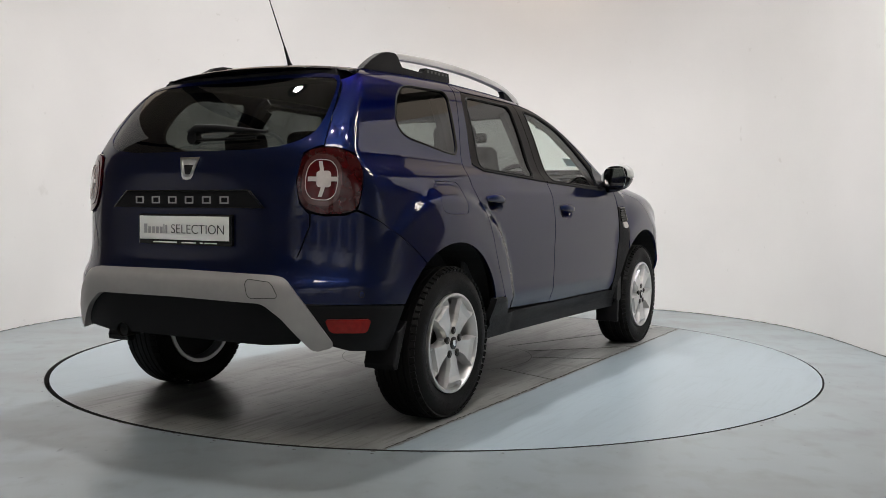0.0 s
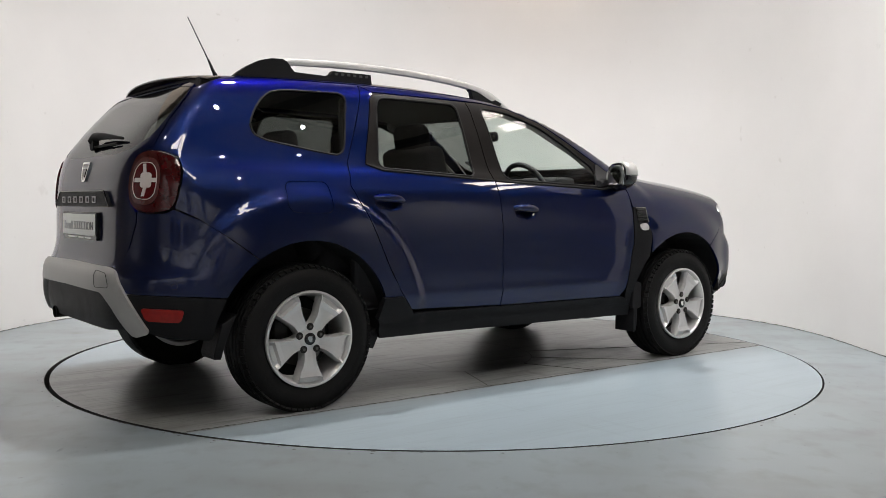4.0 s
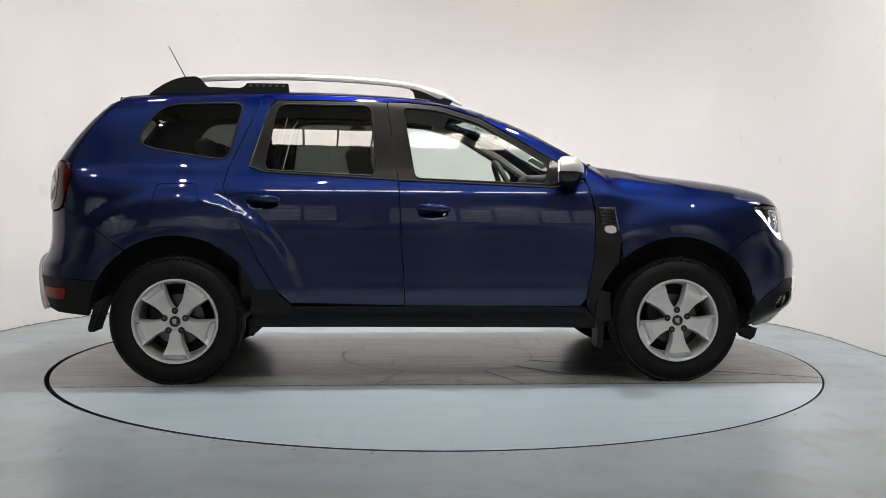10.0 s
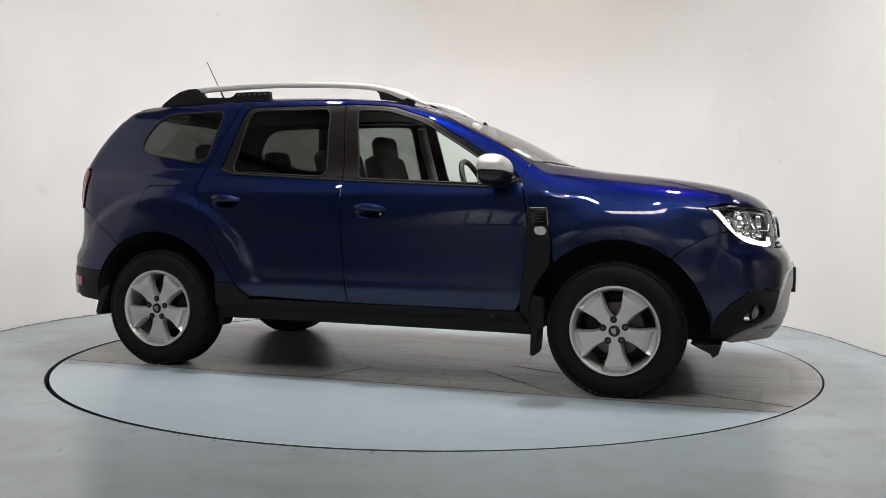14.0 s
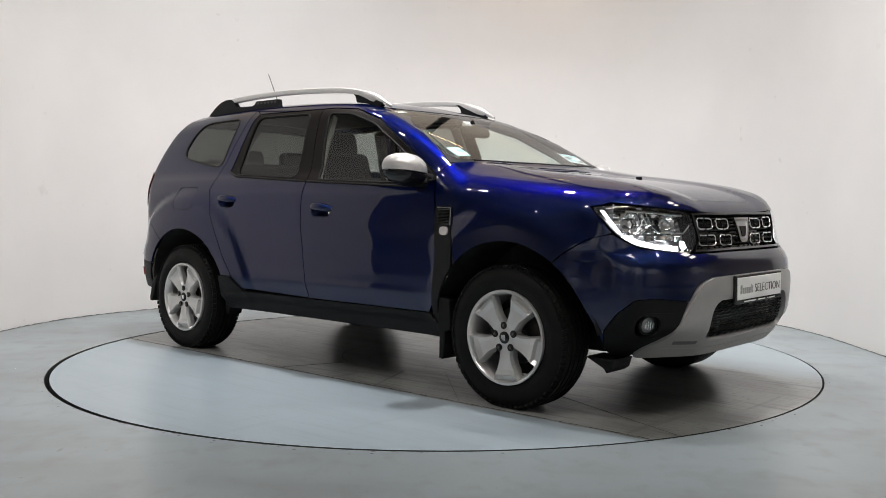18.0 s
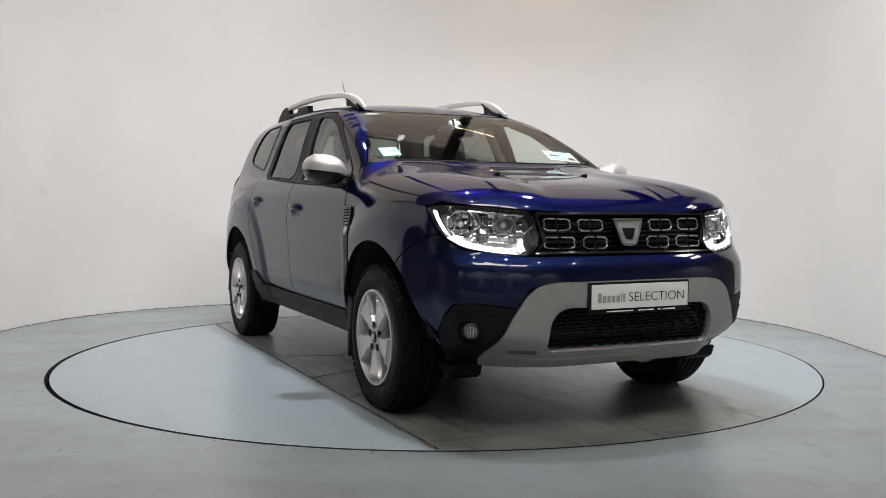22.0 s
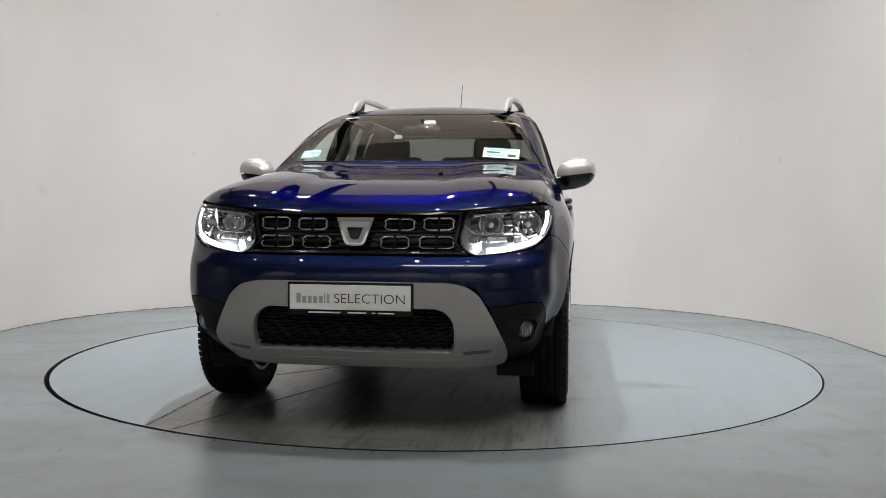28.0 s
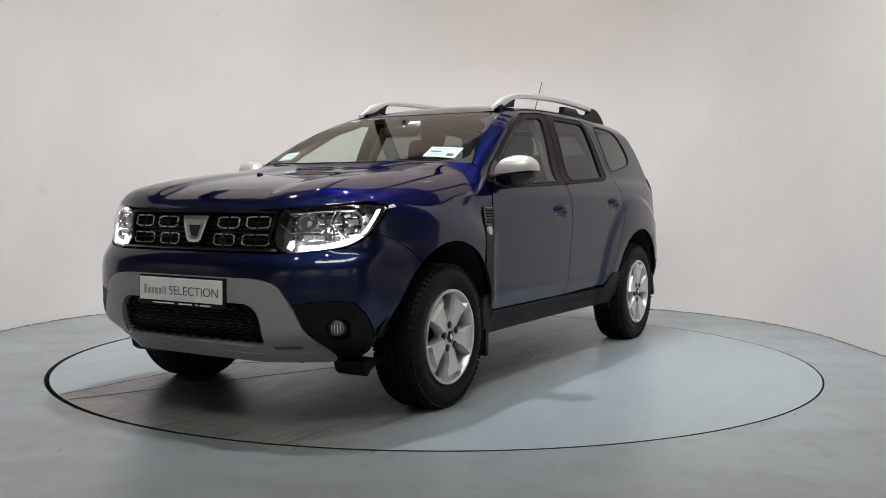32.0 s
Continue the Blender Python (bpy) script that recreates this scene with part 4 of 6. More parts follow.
    w = panel("windscreen", "top", inner, GLASS_CLEAR, CAR, "clear laminated windscreen", thick=0, step=0.05)
    w.visible_shadow = False
    panel("windscreen_border", "top", screen, SEAL, w, "black ceramic border", holes=[inner], thick=0.006, step=0.03, off=-0.001)
    roof_side = [p for p in edge if p[0] <= 0.17]
    tail = [(-1.70 + 0.05 * (y / 0.6) ** 2, y) for y in np.linspace(roof_side[-1][1], -roof_side[-1][1], 15)]
    roof = [(x + 0.004 - 0.008, y) for x, y in head[::-1]][1:-1] + roof_side + tail[1:-1] + [(x, -y) for x, y in roof_side[::-1]]
    panel("roof", "top", roof, PAINT, CAR, step=0.04)

    # rear: tailgate, window, lamps, bumper, in the unfolded (s, z)
    R = unfold_rear
    tg = [(0.0, 0.676), (0.50, 0.672), (0.540, 0.672), (0.583, 0.756), (0.629, 0.868), (0.629, 0.912), (0.585, 0.955), (0.567, 1.046), (0.592, 1.160), (0.655, 1.183), (0.684, 1.190)] + REAR_EDGE + [(0.73, 1.497), (0.50, 1.512), (0.25, 1.518)]
    tg = tg + [(-y, z) for y, z in tg[:0:-1]]
    win = [(0.0, 1.174), (0.343, 1.174), (0.50, 1.190), (0.600, 1.222), (0.652, 1.265), (0.728, 1.452), (0.705, 1.485), (0.30, 1.50)]
    win = rounded(win + [(-y, z) for y, z in win[:0:-1]], 0.03)
    tailgate = panel("tailgate", "rear", tg, PAINT, CAR, holes=[win], step=0.028)
    panel("rear_window", "rear", win, GLASS_DARK, tailgate, "dark tinted heated rear window", thick=0, step=0.05, off=-0.002).visible_shadow = False
    corner = ([(0.505, 0.660), (0.590, 0.756), (0.636, 0.868), (0.640, 0.915), (0.70, 0.905), (0.79, 0.910), (0.829, 0.925)]
              + unfolded([(-1.8465, 0.8845), (-1.7645, 0.8285), (-1.6675, 0.7595)] + arch(-AXLE, 125, 152, 6), R) + [(0.90, 0.558), (0.62, 0.566), (0.58, 0.63)])
    lower = [(0.625, 0.562), (0.90, 0.553)] + unfolded(arch(-AXLE, 153, 176, 5) + [(-1.80, 0.36)], R) + [(0.80, 0.375), (0.72, 0.40), (0.66, 0.50)]
    bumper = empty("rear_bumper")
    bumper.parent = CAR
    for sg, _ in SIDES:
        c = panel("bumper_corner", "rear", corner, PAINT, bumper, flip=sg, step=0.03)
        l = panel("lower_corner", "rear", lower, PLASTIC, bumper, "black plastic lower corner", flip=sg, step=0.03)
        for sx, sz in ((0.575, 0.600), (0.845, 0.600)):
            panel("parking_sensor", "rear", oval(sx, sz, 0.010, 0.011, 14), PAINT, c, "round parking sensor", flip=sg, step=0.01, off=0.0015, thick=0.004)
            skin_tube("sensor_ring", "rear", oval(sx, sz, 0.0115, 0.0125, 14), 0.0012, SEAL, c, off=0.0, sg=sg, closed=True, seg=6)
        lamp = panel("tail_lamp", "rear", rounded(TAIL_LAMP, 0.02), DARKRED, CAR, "dark red tail lamp with a pale cross", flip=sg, step=0.02, off=0.008)
        ring = rounded([(0.593, 1.05), (0.606, 0.965), (0.66, 0.944), (0.745, 0.950), (0.770, 1.05), (0.755, 1.135), (0.69, 1.152), (0.62, 1.140)], 0.025)
        core = [(0.682 + (s - 0.682) * 0.80, 1.05 + (z - 1.05) * 0.78) for s, z in ring]
        panel("lamp_ring", "rear", ring, ROSE, lamp, "dull rose light guide", holes=[core], flip=sg, step=0.02, off=0.0105, thick=0.004)
        panel("lamp_core", "rear", core, REDLENS, lamp, "red lens", flip=sg, step=0.03, off=0.0095, thick=0.0)
        for nm_, poly in (("cross_centre", rounded([(0.661, 1.019), (0.721, 1.019), (0.721, 1.083), (0.661, 1.083)], 0.008)),
                          ("cross_arm", [(0.625, 1.042), (0.664, 1.042), (0.664, 1.060), (0.625, 1.060)]),
                          ("cross_arm", [(0.720, 1.042), (0.746, 1.042), (0.746, 1.060), (0.720, 1.060)]),
                          ("cross_arm", [(0.676, 1.082), (0.692, 1.082), (0.684, 1.120), (0.668, 1.120)]),
                          ("cross_arm", [(0.680, 1.020), (0.697, 1.020), (0.684, 0.982), (0.668, 0.982)])):
            panel(nm_, "rear", poly, TAILPALE, lamp, "pale frosted lens", flip=sg, step=0.02, off=0.0125, thick=0.004)
        skin_tube("light_guide", "rear", core, 0.0018, TAILPALE, lamp, "thin pale light guide", off=0.011, sg=sg, closed=True, seg=6)
        panel("reflector", "rear", rounded([(0.700, 0.507), (0.886, 0.500), (0.868, 0.446), (0.722, 0.452)], 0.01), REFLECTOR, l, "red rear reflector", flip=sg, step=0.02, off=0.006, thick=0.008)
    skid = [(0.0, 0.672), (0.50, 0.666), (0.556, 0.655), (0.617, 0.583), (0.680, 0.49), (0.740, 0.40), (0.66, 0.378), (0.605, 0.436), (0.542, 0.507), (0.465, 0.562), (0.0, 0.566)]
    skid = skid + [(-y, z) for y, z in skid[-2:0:-1]]
    sk = panel("skid_plate", "rear", rounded(skid, 0.014), SKID, bumper, "satin grey skid plate", off=0.014, thick=0.03, step=0.025)
    skin_tube("towing_flap", "rear", rounded([(0.375, 0.648), (0.50, 0.640), (0.535, 0.585), (0.40, 0.580)], 0.012), 0.0013, PLASTIC, sk, "seam of the towing flap", off=0.0145, sg=-1, closed=True, seg=6)
    insert = [(0.0, 0.580), (0.48, 0.578), (0.535, 0.53), (0.61, 0.42), (0.60, 0.405), (0.45, 0.39), (0.0, 0.39)]
    panel("lower_insert", "rear", insert + [(-y, z) for y, z in insert[-2:0:-1]], PLASTIC, bumper, "black plastic lower bumper insert", off=-0.008, step=0.03)

    # front: lamps, grille, bumper
    U = unfold_front
    hl = rounded([(0.455, 0.928), (0.60, 0.942), (0.80, 0.954), (0.972, 0.952), (0.925, 0.905), (0.862, 0.838), (0.80, 0.797), (0.74, 0.773), (0.60, 0.756), (0.475, 0.748), (0.428, 0.80), (0.445, 0.865)], 0.02)
    grille = [(0.0, 0.925), (0.445, 0.922), (0.437, 0.865), (0.42, 0.80), (0.465, 0.750), (0.0, 0.750)]
    grille = grille + [(-y, z) for y, z in grille[-2:0:-1]]
    upper = ([(0.0, 0.742), (0.47, 0.742), (0.60, 0.750), (0.74, 0.767), (0.80, 0.790), (0.868, 0.828)]
             + unfolded([(1.83, 0.822), (1.7615, 0.804), (1.664, 0.7415)] + arch(AXLE, 53, 0, 10), U) + [(0.895, 0.405), (0.84, 0.490), (0.78, 0.548), (0.70, 0.556), (0.545, 0.538), (0.50, 0.615), (0.42, 0.640), (0.0, 0.640)])
    upper = upper + [(-y, z) for y, z in upper[-2:0:-1]]
    fb = panel("front_bumper", "front", upper, PAINT, CAR, step=0.028)
    skid = [(0.0, 0.640), (0.42, 0.638), (0.495, 0.612), (0.54, 0.53), (0.595, 0.41), (0.690, 0.294), (0.66, 0.272), (0.40, 0.285), (0.0, 0.285)]
    hole = rounded([(0.365, 0.534), (0.408, 0.500), (0.422, 0.45), (0.418, 0.354), (-0.418, 0.354), (-0.422, 0.45), (-0.408, 0.500), (-0.365, 0.534)], 0.018)
    panel("skid_plate", "front", rounded(skid + [(-y, z) for y, z in skid[-2:0:-1]], 0.03), SKID, fb, "satin grey skid plate", holes=[hole], off=0.012, thick=0.035, step=0.025)
    panel("lower_grille", "front", hole, GLOSSBLACK, fb, "black lower grille", off=-0.03, thick=0, step=0.03)
    clad = [(0.55, 0.534), (0.70, 0.552), (0.777, 0.544), (0.836, 0.486), (0.891, 0.401)] + unfolded(arch(AXLE, -1, -6, 3), U) + [(0.80, 0.27), (0.685, 0.275), (0.680, 0.300), (0.592, 0.41)]
    for sg, _ in SIDES:
        panel("lower_corner", "front", clad, PLASTIC, fb, "black plastic lower corner", holes=[oval(0.717, 0.432, 0.047, 0.047)], flip=sg, step=0.03)
        build_headlamp(hl, sg)
    build_grille(grille)



ROSE = mat("rose_light_guide", (0.065, 0.018, 0.017), 0.2, coat=1.0, vary=0.2, scale=40)
MESHM = mat("matt_black_mesh", (0.006, 0.006, 0.0065), 0.6, spec=0.12, vary=0.2, scale=30, bump=0.2)


def on_skin(kind, a, b, off=0.0, sg=1):
    """A point of the skin, off proud of it, and the outward normal there."""
    p = skin(kind, a, b)
    n = normals(p[None])[0]
    p = p + n * off
    return Vector((p[0], sg * p[1], p[2])), Vector((n[0], sg * n[1], n[2]))


def skin_path(kind, pts, off=0.0, sg=1):
    """Many points of the skin, off (one value, or one a point) proud of it."""
    o, d = rays(kind, np.array(pts, float))
    p = cast(o, d)
    p = p + normals(p) * np.broadcast_to(np.asarray(off, float), len(p))[:, None]
    return [Vector((x, sg * y, z)) for x, y, z in p]


def skin_tube(name, kind, pts, radius, material, parent, label="", off=0.0, sg=1, closed=False, seg=8):
    path = resample(pts, 0.02, closed)
    if closed:
        path.append(path[0])
    bm = bmesh.new()
    tube(bm, skin_path(kind, path, off, sg), radius, seg)
    return part(name, bm, material, parent, label, smooth=True)


def build_headlamp(outline, sg):
    lamp = panel("headlamp", "front", outline, LENS, CAR, "clear headlamp with lit daytime strip", flip=sg, step=0.03, thick=0.0)
    lamp.visible_shadow = False
    shrink = lambda poly, k: [(0.66 + (s - 0.66) * k, 0.855 + (z - 0.855) * k) for s, z in poly]
    panel("housing", "front", outline, LAMPDARK, lamp, "dark chrome lamp housing", flip=sg, step=0.025, thick=0.0, off=-0.075)
    panel("bezel", "front", outline, GLOSSBLACK, lamp, "black lamp bezel", holes=[shrink(outline, 0.972)], flip=sg, step=0.02, off=-0.006, thick=0.07)
    # daytime strip: an upright blade at the outer end and a long low bar
    panel("daytime_blade", "front", [(0.906, 0.936), (0.926, 0.938), (0.889, 0.893), (0.839, 0.834), (0.820, 0.828), (0.870, 0.888)], DRL, lamp, "glowing white daytime strip", flip=sg, step=0.02, off=-0.012, thick=0.01)
    panel("daytime_bar", "front", [(0.545, 0.762), (0.65, 0.768), (0.76, 0.788), (0.827, 0.819), (0.802, 0.825), (0.743, 0.804), (0.65, 0.785), (0.545, 0.778)], DRL, lamp, "glowing white daytime strip", flip=sg, step=0.02, off=-0.012, thick=0.01)
    panel("daytime_spot", "front", [(0.492, 0.771), (0.512, 0.764), (0.524, 0.780), (0.520, 0.800), (0.504, 0.797)], DRL, lamp, "glowing white daytime spot", flip=sg, step=0.02, off=-0.012, thick=0.01)
    # two reflector bowls with bulbs
    for s, z, r in ((0.575, 0.878, 0.047), (0.775, 0.880, 0.050)):
        p, n = on_skin("front", s, z, -0.045, sg)
        bm = bmesh.new()
        lathe(bm, [(r * 1.12, 0.012), (r, 0.014), (r * 0.93, 0.0), (r * 0.7, -0.018), (r * 0.35, -0.027), (0.004, -0.028)], 28)
        bmesh.ops.transform(bm, matrix=Matrix.Translation(p) @ (n * 0.55 + Vector((0.45, 0, 0))).to_track_quat("Y", "Z").to_matrix().to_4x4(), verts=bm.verts)
        part("reflector_bowl", bm, BOWL, lamp, "chrome reflector bowl", smooth=True)
        bm = bmesh.new()
        bmesh.ops.create_uvsphere(bm, u_segments=12, v_segments=8, radius=0.013, matrix=Matrix.Translation(p - n * 0.004))
        part("bulb", bm, CLEARLENS, lamp, smooth=True)
    # facets of the outer reflector and the indicator below
    rng = random.Random(4)
    for k in range(36):
        s, z = 0.50 + 0.34 * ((k % 9) / 8), 0.812 + 0.115 * ((k // 9) / 3)
        if z < 0.80 + (s - 0.69) * 0.45 or math.hypot(s - 0.575, z - 0.878) < 0.05:
            continue
        p, n = on_skin("front", s, z, -0.058, sg)
        bm = bmesh.new()
        box(bm, 0.032, 0.014, 0.026, (0, 0, 0), 0.003, 1)
        bmesh.ops.transform(bm, matrix=Matrix.Translation(p) @ n.to_track_quat("Y", "Z").to_matrix().to_4x4() @ pose(0, 0, 0, rng.uniform(-25, 25), 0, rng.uniform(-25, 25)), verts=bm.verts)
        part("facet", bm, BOWL, lamp)
    p, n = on_skin("front", 0.60, 0.815, -0.045, sg)
    bm = bmesh.new()
    box(bm, 0.09, 0.02, 0.028, (0, 0, 0), 0.006)
    bmesh.ops.transform(bm, matrix=Matrix.Translation(p) @ n.to_track_quat("Y", "Z").to_matrix().to_4x4(), verts=bm.verts)
    part("indicator", bm, BOWL, lamp)
    bm = bmesh.new()
    bmesh.ops.create_uvsphere(bm, u_segments=10, v_segments=8, radius=0.010, matrix=Matrix.Translation(p + n * 0.008))
    part("indicator_bulb", bm, AMBER, lamp, "amber bulb", smooth=True)
    skin_tube("brow", "front", [(0.49, 0.915), (0.62, 0.926), (0.80, 0.937)], 0.0055, BOWL, lamp, "bright chrome brow", off=-0.022, sg=sg)
    skin_tube("divider", "front", [(0.715, 0.925), (0.688, 0.868), (0.745, 0.815)], 0.008, BOWL, lamp, "bright chrome divider", off=-0.026, sg=sg)
    skin_tube("trim_line", "front", [(0.70, 0.935), (0.668, 0.86), (0.64, 0.838), (0.50, 0.832), (0.455, 0.868)], 0.0035, CHROME, lamp, "chrome trim line", off=-0.018, sg=sg)


def shield(name, parent, kind, cz, half_w, half_h, off):
    """A plain shield-shaped badge: chrome frame and a dark field."""
    out = [(-1, 1), (1, 1), (0.94, 0.72), (0.55, -0.72), (0.38, -0.95), (0.0, -1.0), (-0.38, -0.95), (-0.55, -0.72), (-0.94, 0.72)]
    poly = lambda k: [(u * half_w * k, cz + v * half_h * k) for u, v in out]
    b = panel(name, kind, poly(1.0), CHROME, parent, "plain chrome shield badge", holes=[poly(0.80)], off=off, thick=0.012, step=0.02)
    panel("badge_field", kind, [(u * half_w * 0.8, cz + v * half_h * 0.8) for u, v in out], LETTERS, b, off=off - 0.004, thick=0, step=0.02)
    panel("badge_core", kind, [(u * half_w * 0.42, cz - half_h * 0.1 + v * half_h * 0.42) for u, v in out], GLOSSBLACK, b, off=off + 0.001, thick=0.005, step=0.02)
    return b


def build_grille(outline):
    g = panel("grille", "front", outline, GLOSSBLACK, CAR, "black grille with chrome links", off=-0.045, thick=0, step=0.03)
    panel("grille_frame", "front", outline, GLOSSBLACK, g, "gloss black grille frame", holes=[[(s * 0.965, 0.835 + (z - 0.835) * 0.88) for s, z in outline]], off=0.002, thick=0.045, step=0.02)
    for z in np.linspace(0.762, 0.908, 8):
        pts = skin_path("front", [(s, z) for s in np.linspace(-0.42, 0.42, 15)], -0.028)
        bm = bmesh.new()
        tube(bm, pts, 0.004, 6)
        part("grille_bar", bm, PLASTIC, g)
    for sg in (-1, 1):
        for s0, s1, z0, z1 in ((0.123, 0.247, 0.850, 0.897), (0.285, 0.410, 0.852, 0.901), (0.106, 0.226, 0.774, 0.821), (0.268, 0.412, 0.776, 0.822)):
            zm, c = (z0 + z1) / 2, 0.016
            for a in (0, 1):
                mid = (s0 + s1) / 2 + (0.006 if a else -0.006)
                end = s1 if a else s0
                inw = -c if a else c
                pts = [(mid, z1), (end + inw, z1), (end, z1 - 0.010), (end + inw * 0.25, zm), (end + inw * 0.0, z0 + 0.010), (end + inw, z0), (mid, z0)]
                skin_tube("grille_link", "front", pts, 0.0048, CHROME, g, "satin chrome link", off=-0.008, sg=sg, seg=8)
            skin_tube("grille_rib", "front", [((s0 + s1) / 2, z1 + 0.012), ((s0 + s1) / 2, z0 - 0.012)], 0.004, PLASTIC, g, off=-0.012, sg=sg, seg=6)
    for sg in (-1, 1):
        for z in (0.874, 0.798):
            skin_tube("grille_crossbar", "front", [(0.09, z), (0.43, z)], 0.0045, MESHM, g, off=-0.014, sg=sg, seg=6)
    shield("front_badge", g, "front", 0.838, 0.079, 0.058, 0.010)


build_shell()


# ---------------------------------------------------------------- fittings of the body
def build_plate(x, facing, z0, z1, half, drop):
    """A white show plate in a black holder; its lower lip carries small bars."""
    plate = empty("number_plate")
    plate.parent = CAR
    plate["label"] = "white show plate in a black holder"
    bm = bmesh.new()
    box(bm, 0.022, 2 * half + 0.012, z1 - z0 + drop + 0.006, (x - facing * 0.015, 0, (z0 - drop + z1 + 0.006) / 2), 0.005)
    part("plate_holder", bm, GLOSSBLACK, plate, "black plate holder")
    bm = bmesh.new()
    box(bm, 0.004, 2 * half - 0.008, z1 - z0 - 0.006, (x - facing * 0.002, 0, (z0 + z1) / 2), 0.0015, 1)
    part("plate_board", bm, WHITE, plate, "white plate board")
    u = lambda y: -facing * y  # reading direction on this face
    zc = (z0 + z1) / 2 - 0.004
    side = lambda y: (x + facing * 0.001, -facing * -y, 0)
    # first word: seven plain bars
    y = -half * 0.87
    for k, (w, h, dz) in enumerate(((0.018, 0.040, 0), (0.017, 0.028, -0.006), (0.016, 0.028, -0.006), (0.017, 0.028, -0.006), (0.016, 0.028, -0.006), (0.005, 0.040, 0), (0.010, 0.036, -0.002))):
        bm = bmesh.new()
        box(bm, 0.0012, w, h, (x + facing * 0.0007, facing * (y + w / 2), zc + dz))
        part("plate_bar", bm, LETTERS, plate)
        y += w + 0.0065
    cu = bpy.data.curves.new("plate_word", "FONT")
    cu.body, cu.size, cu.extrude, cu.align_x, cu.offset = "SELECTION", 0.056, 0.0005, "LEFT", -0.0008
    t = bpy.data.objects.new("plate_word", cu)
    scene.collection.objects.link(t)
    dg = bpy.context.evaluated_depsgraph_get()
    me = bpy.data.meshes.new_from_object(t.evaluated_get(dg))
    bpy.data.objects.remove(t)
    xs = [v.co.x for v in me.vertices]
    k = (half * 0.88 - (-half * 0.26)) / (max(xs) - min(xs))
    me.transform(Matrix.Translation((x + facing * 0.0012, facing * -half * 0.26, zc - 0.019)) @ pose(0, 0, 0, 90, 0, 90 if facing > 0 else -90) @ Matrix.Diagonal((k, 1, 1, 1)))
    me.materials.clear()
    me.materials.append(INK)
    w = new("plate_word", me)
    w.parent = plate
    for a, b in ((-0.68, -0.15), (-0.04, 0.27), (0.36, 0.42), (0.46, 0.72)):
        bm = bmesh.new()
        box(bm, 0.0012, (b - a) * half, 0.0055, (x - facing * 0.0035, facing * (a + b) / 2 * half, z0 - drop * 0.45))
        part("plate_bar", bm, WHITE, plate)


build_plate(2.193, 1, 0.522, 0.630, 0.255, 0.018)
build_plate(-2.112, -1, 0.797, 0.903, 0.262, 0.018)


def build_mirror(sg):
    m = empty("door_mirror")
    m.parent = CAR
    cx, cy, cz, ax, ay, az = 0.705, 0.906, 1.128, 0.084, 0.106, 0.085

    def shell(name, zlo, zhi, material, grow, label):
        bm = bmesh.new()
        rows, n = 12, 28
        grid = []
        for i in range(rows + 1):
            z = zlo + (zhi - zlo) * i / rows
            k = max(0.0, 1 - abs((z) / 1.0) ** 2.4) ** 0.5
            ring = []
            for j in range(n):
                a = 2 * math.pi * j / n
                c, s = math.cos(a), math.sin(a)
                e = 2 / 2.7
                x, y = math.copysign(abs(c) ** e, c) * k, math.copysign(abs(s) ** e, s) * k
                x = max(x, -0.55)
                y *= 1 - 0.10 * x
                ring.append(bm.verts.new((cx + x * ax * grow + 0.02 * (1 - y), sg * (cy + y * ay * grow), cz + z * az * grow + 0.012 * y)))
            grid.append(ring)
        for p, q in zip(grid, grid[1:]):
            for j in range(n):
                bm.faces.new((p[j], p[(j + 1) % n], q[(j + 1) % n], q[j]))
        bm.faces.new(grid[0])
        bm.faces.new(grid[-1])
        return part(name, bm, material, m, label, smooth=True)

    shell("mirror_cap", -0.10, 0.995, SILVER, 1.0, "satin silver mirror cap")
    shell("mirror_base", -0.99, -0.20, GLOSSBLACK, 0.97, "gloss black lower shell")
    bm = bmesh.new()
    slab(bm, [(-0.068, -0.056), (0.068, -0.056), (0.080, 0.0), (0.058, 0.058), (-0.058, 0.058), (-0.080, 0.0)], 0, 0.006, 0.002)
    bmesh.ops.transform(bm, matrix=Matrix.Translation((0.676, sg * 0.906, 1.13)) @ pose(0, 0, 0, 0, 0, 90 + sg * 11), verts=bm.verts)
    part("mirror_glass", bm, MIRROR, m, "mirror glass")
    bm = bmesh.new()
    e = 2 / 2.7
    ring = [(0.088 * math.copysign(abs(math.cos(a)) ** e, math.cos(a)), 0.072 * math.copysign(abs(math.sin(a)) ** e, math.sin(a))) for a in np.linspace(0, 2 * math.pi, 28, endpoint=False)]
    slab(bm, ring, -0.03, 0.002, 0.006)
    bmesh.ops.transform(bm, matrix=Matrix.Translation((0.678, sg * 0.904, 1.130)) @ pose(0, 0, 0, 0, 0, 90 + sg * 11), verts=bm.verts)
    part("mirror_bezel", bm, GLOSSBLACK, m, "gloss black mirror bezel", smooth=True)
    bm = bmesh.new()
    tube(bm, [(0.735, sg * 0.90, 1.076), (0.75, sg * 0.86, 1.066), (0.765, sg * 0.82, 1.060), (0.775, sg * 0.765, 1.062)], [0.034, 0.030, 0.028, 0.036], 12)
    part("mirror_arm", bm, GLOSSBLACK, m, "gloss black mirror arm", smooth=True)
    panel("mirror_foot", "side", rounded([(0.60, 1.055), (0.835, 1.085), (0.79, 1.122), (0.655, 1.205), (0.645, 1.15)], 0.015), GLOSSBLACK, m, "gloss black mirror foot", flip=sg, off=0.005, step=0.02)


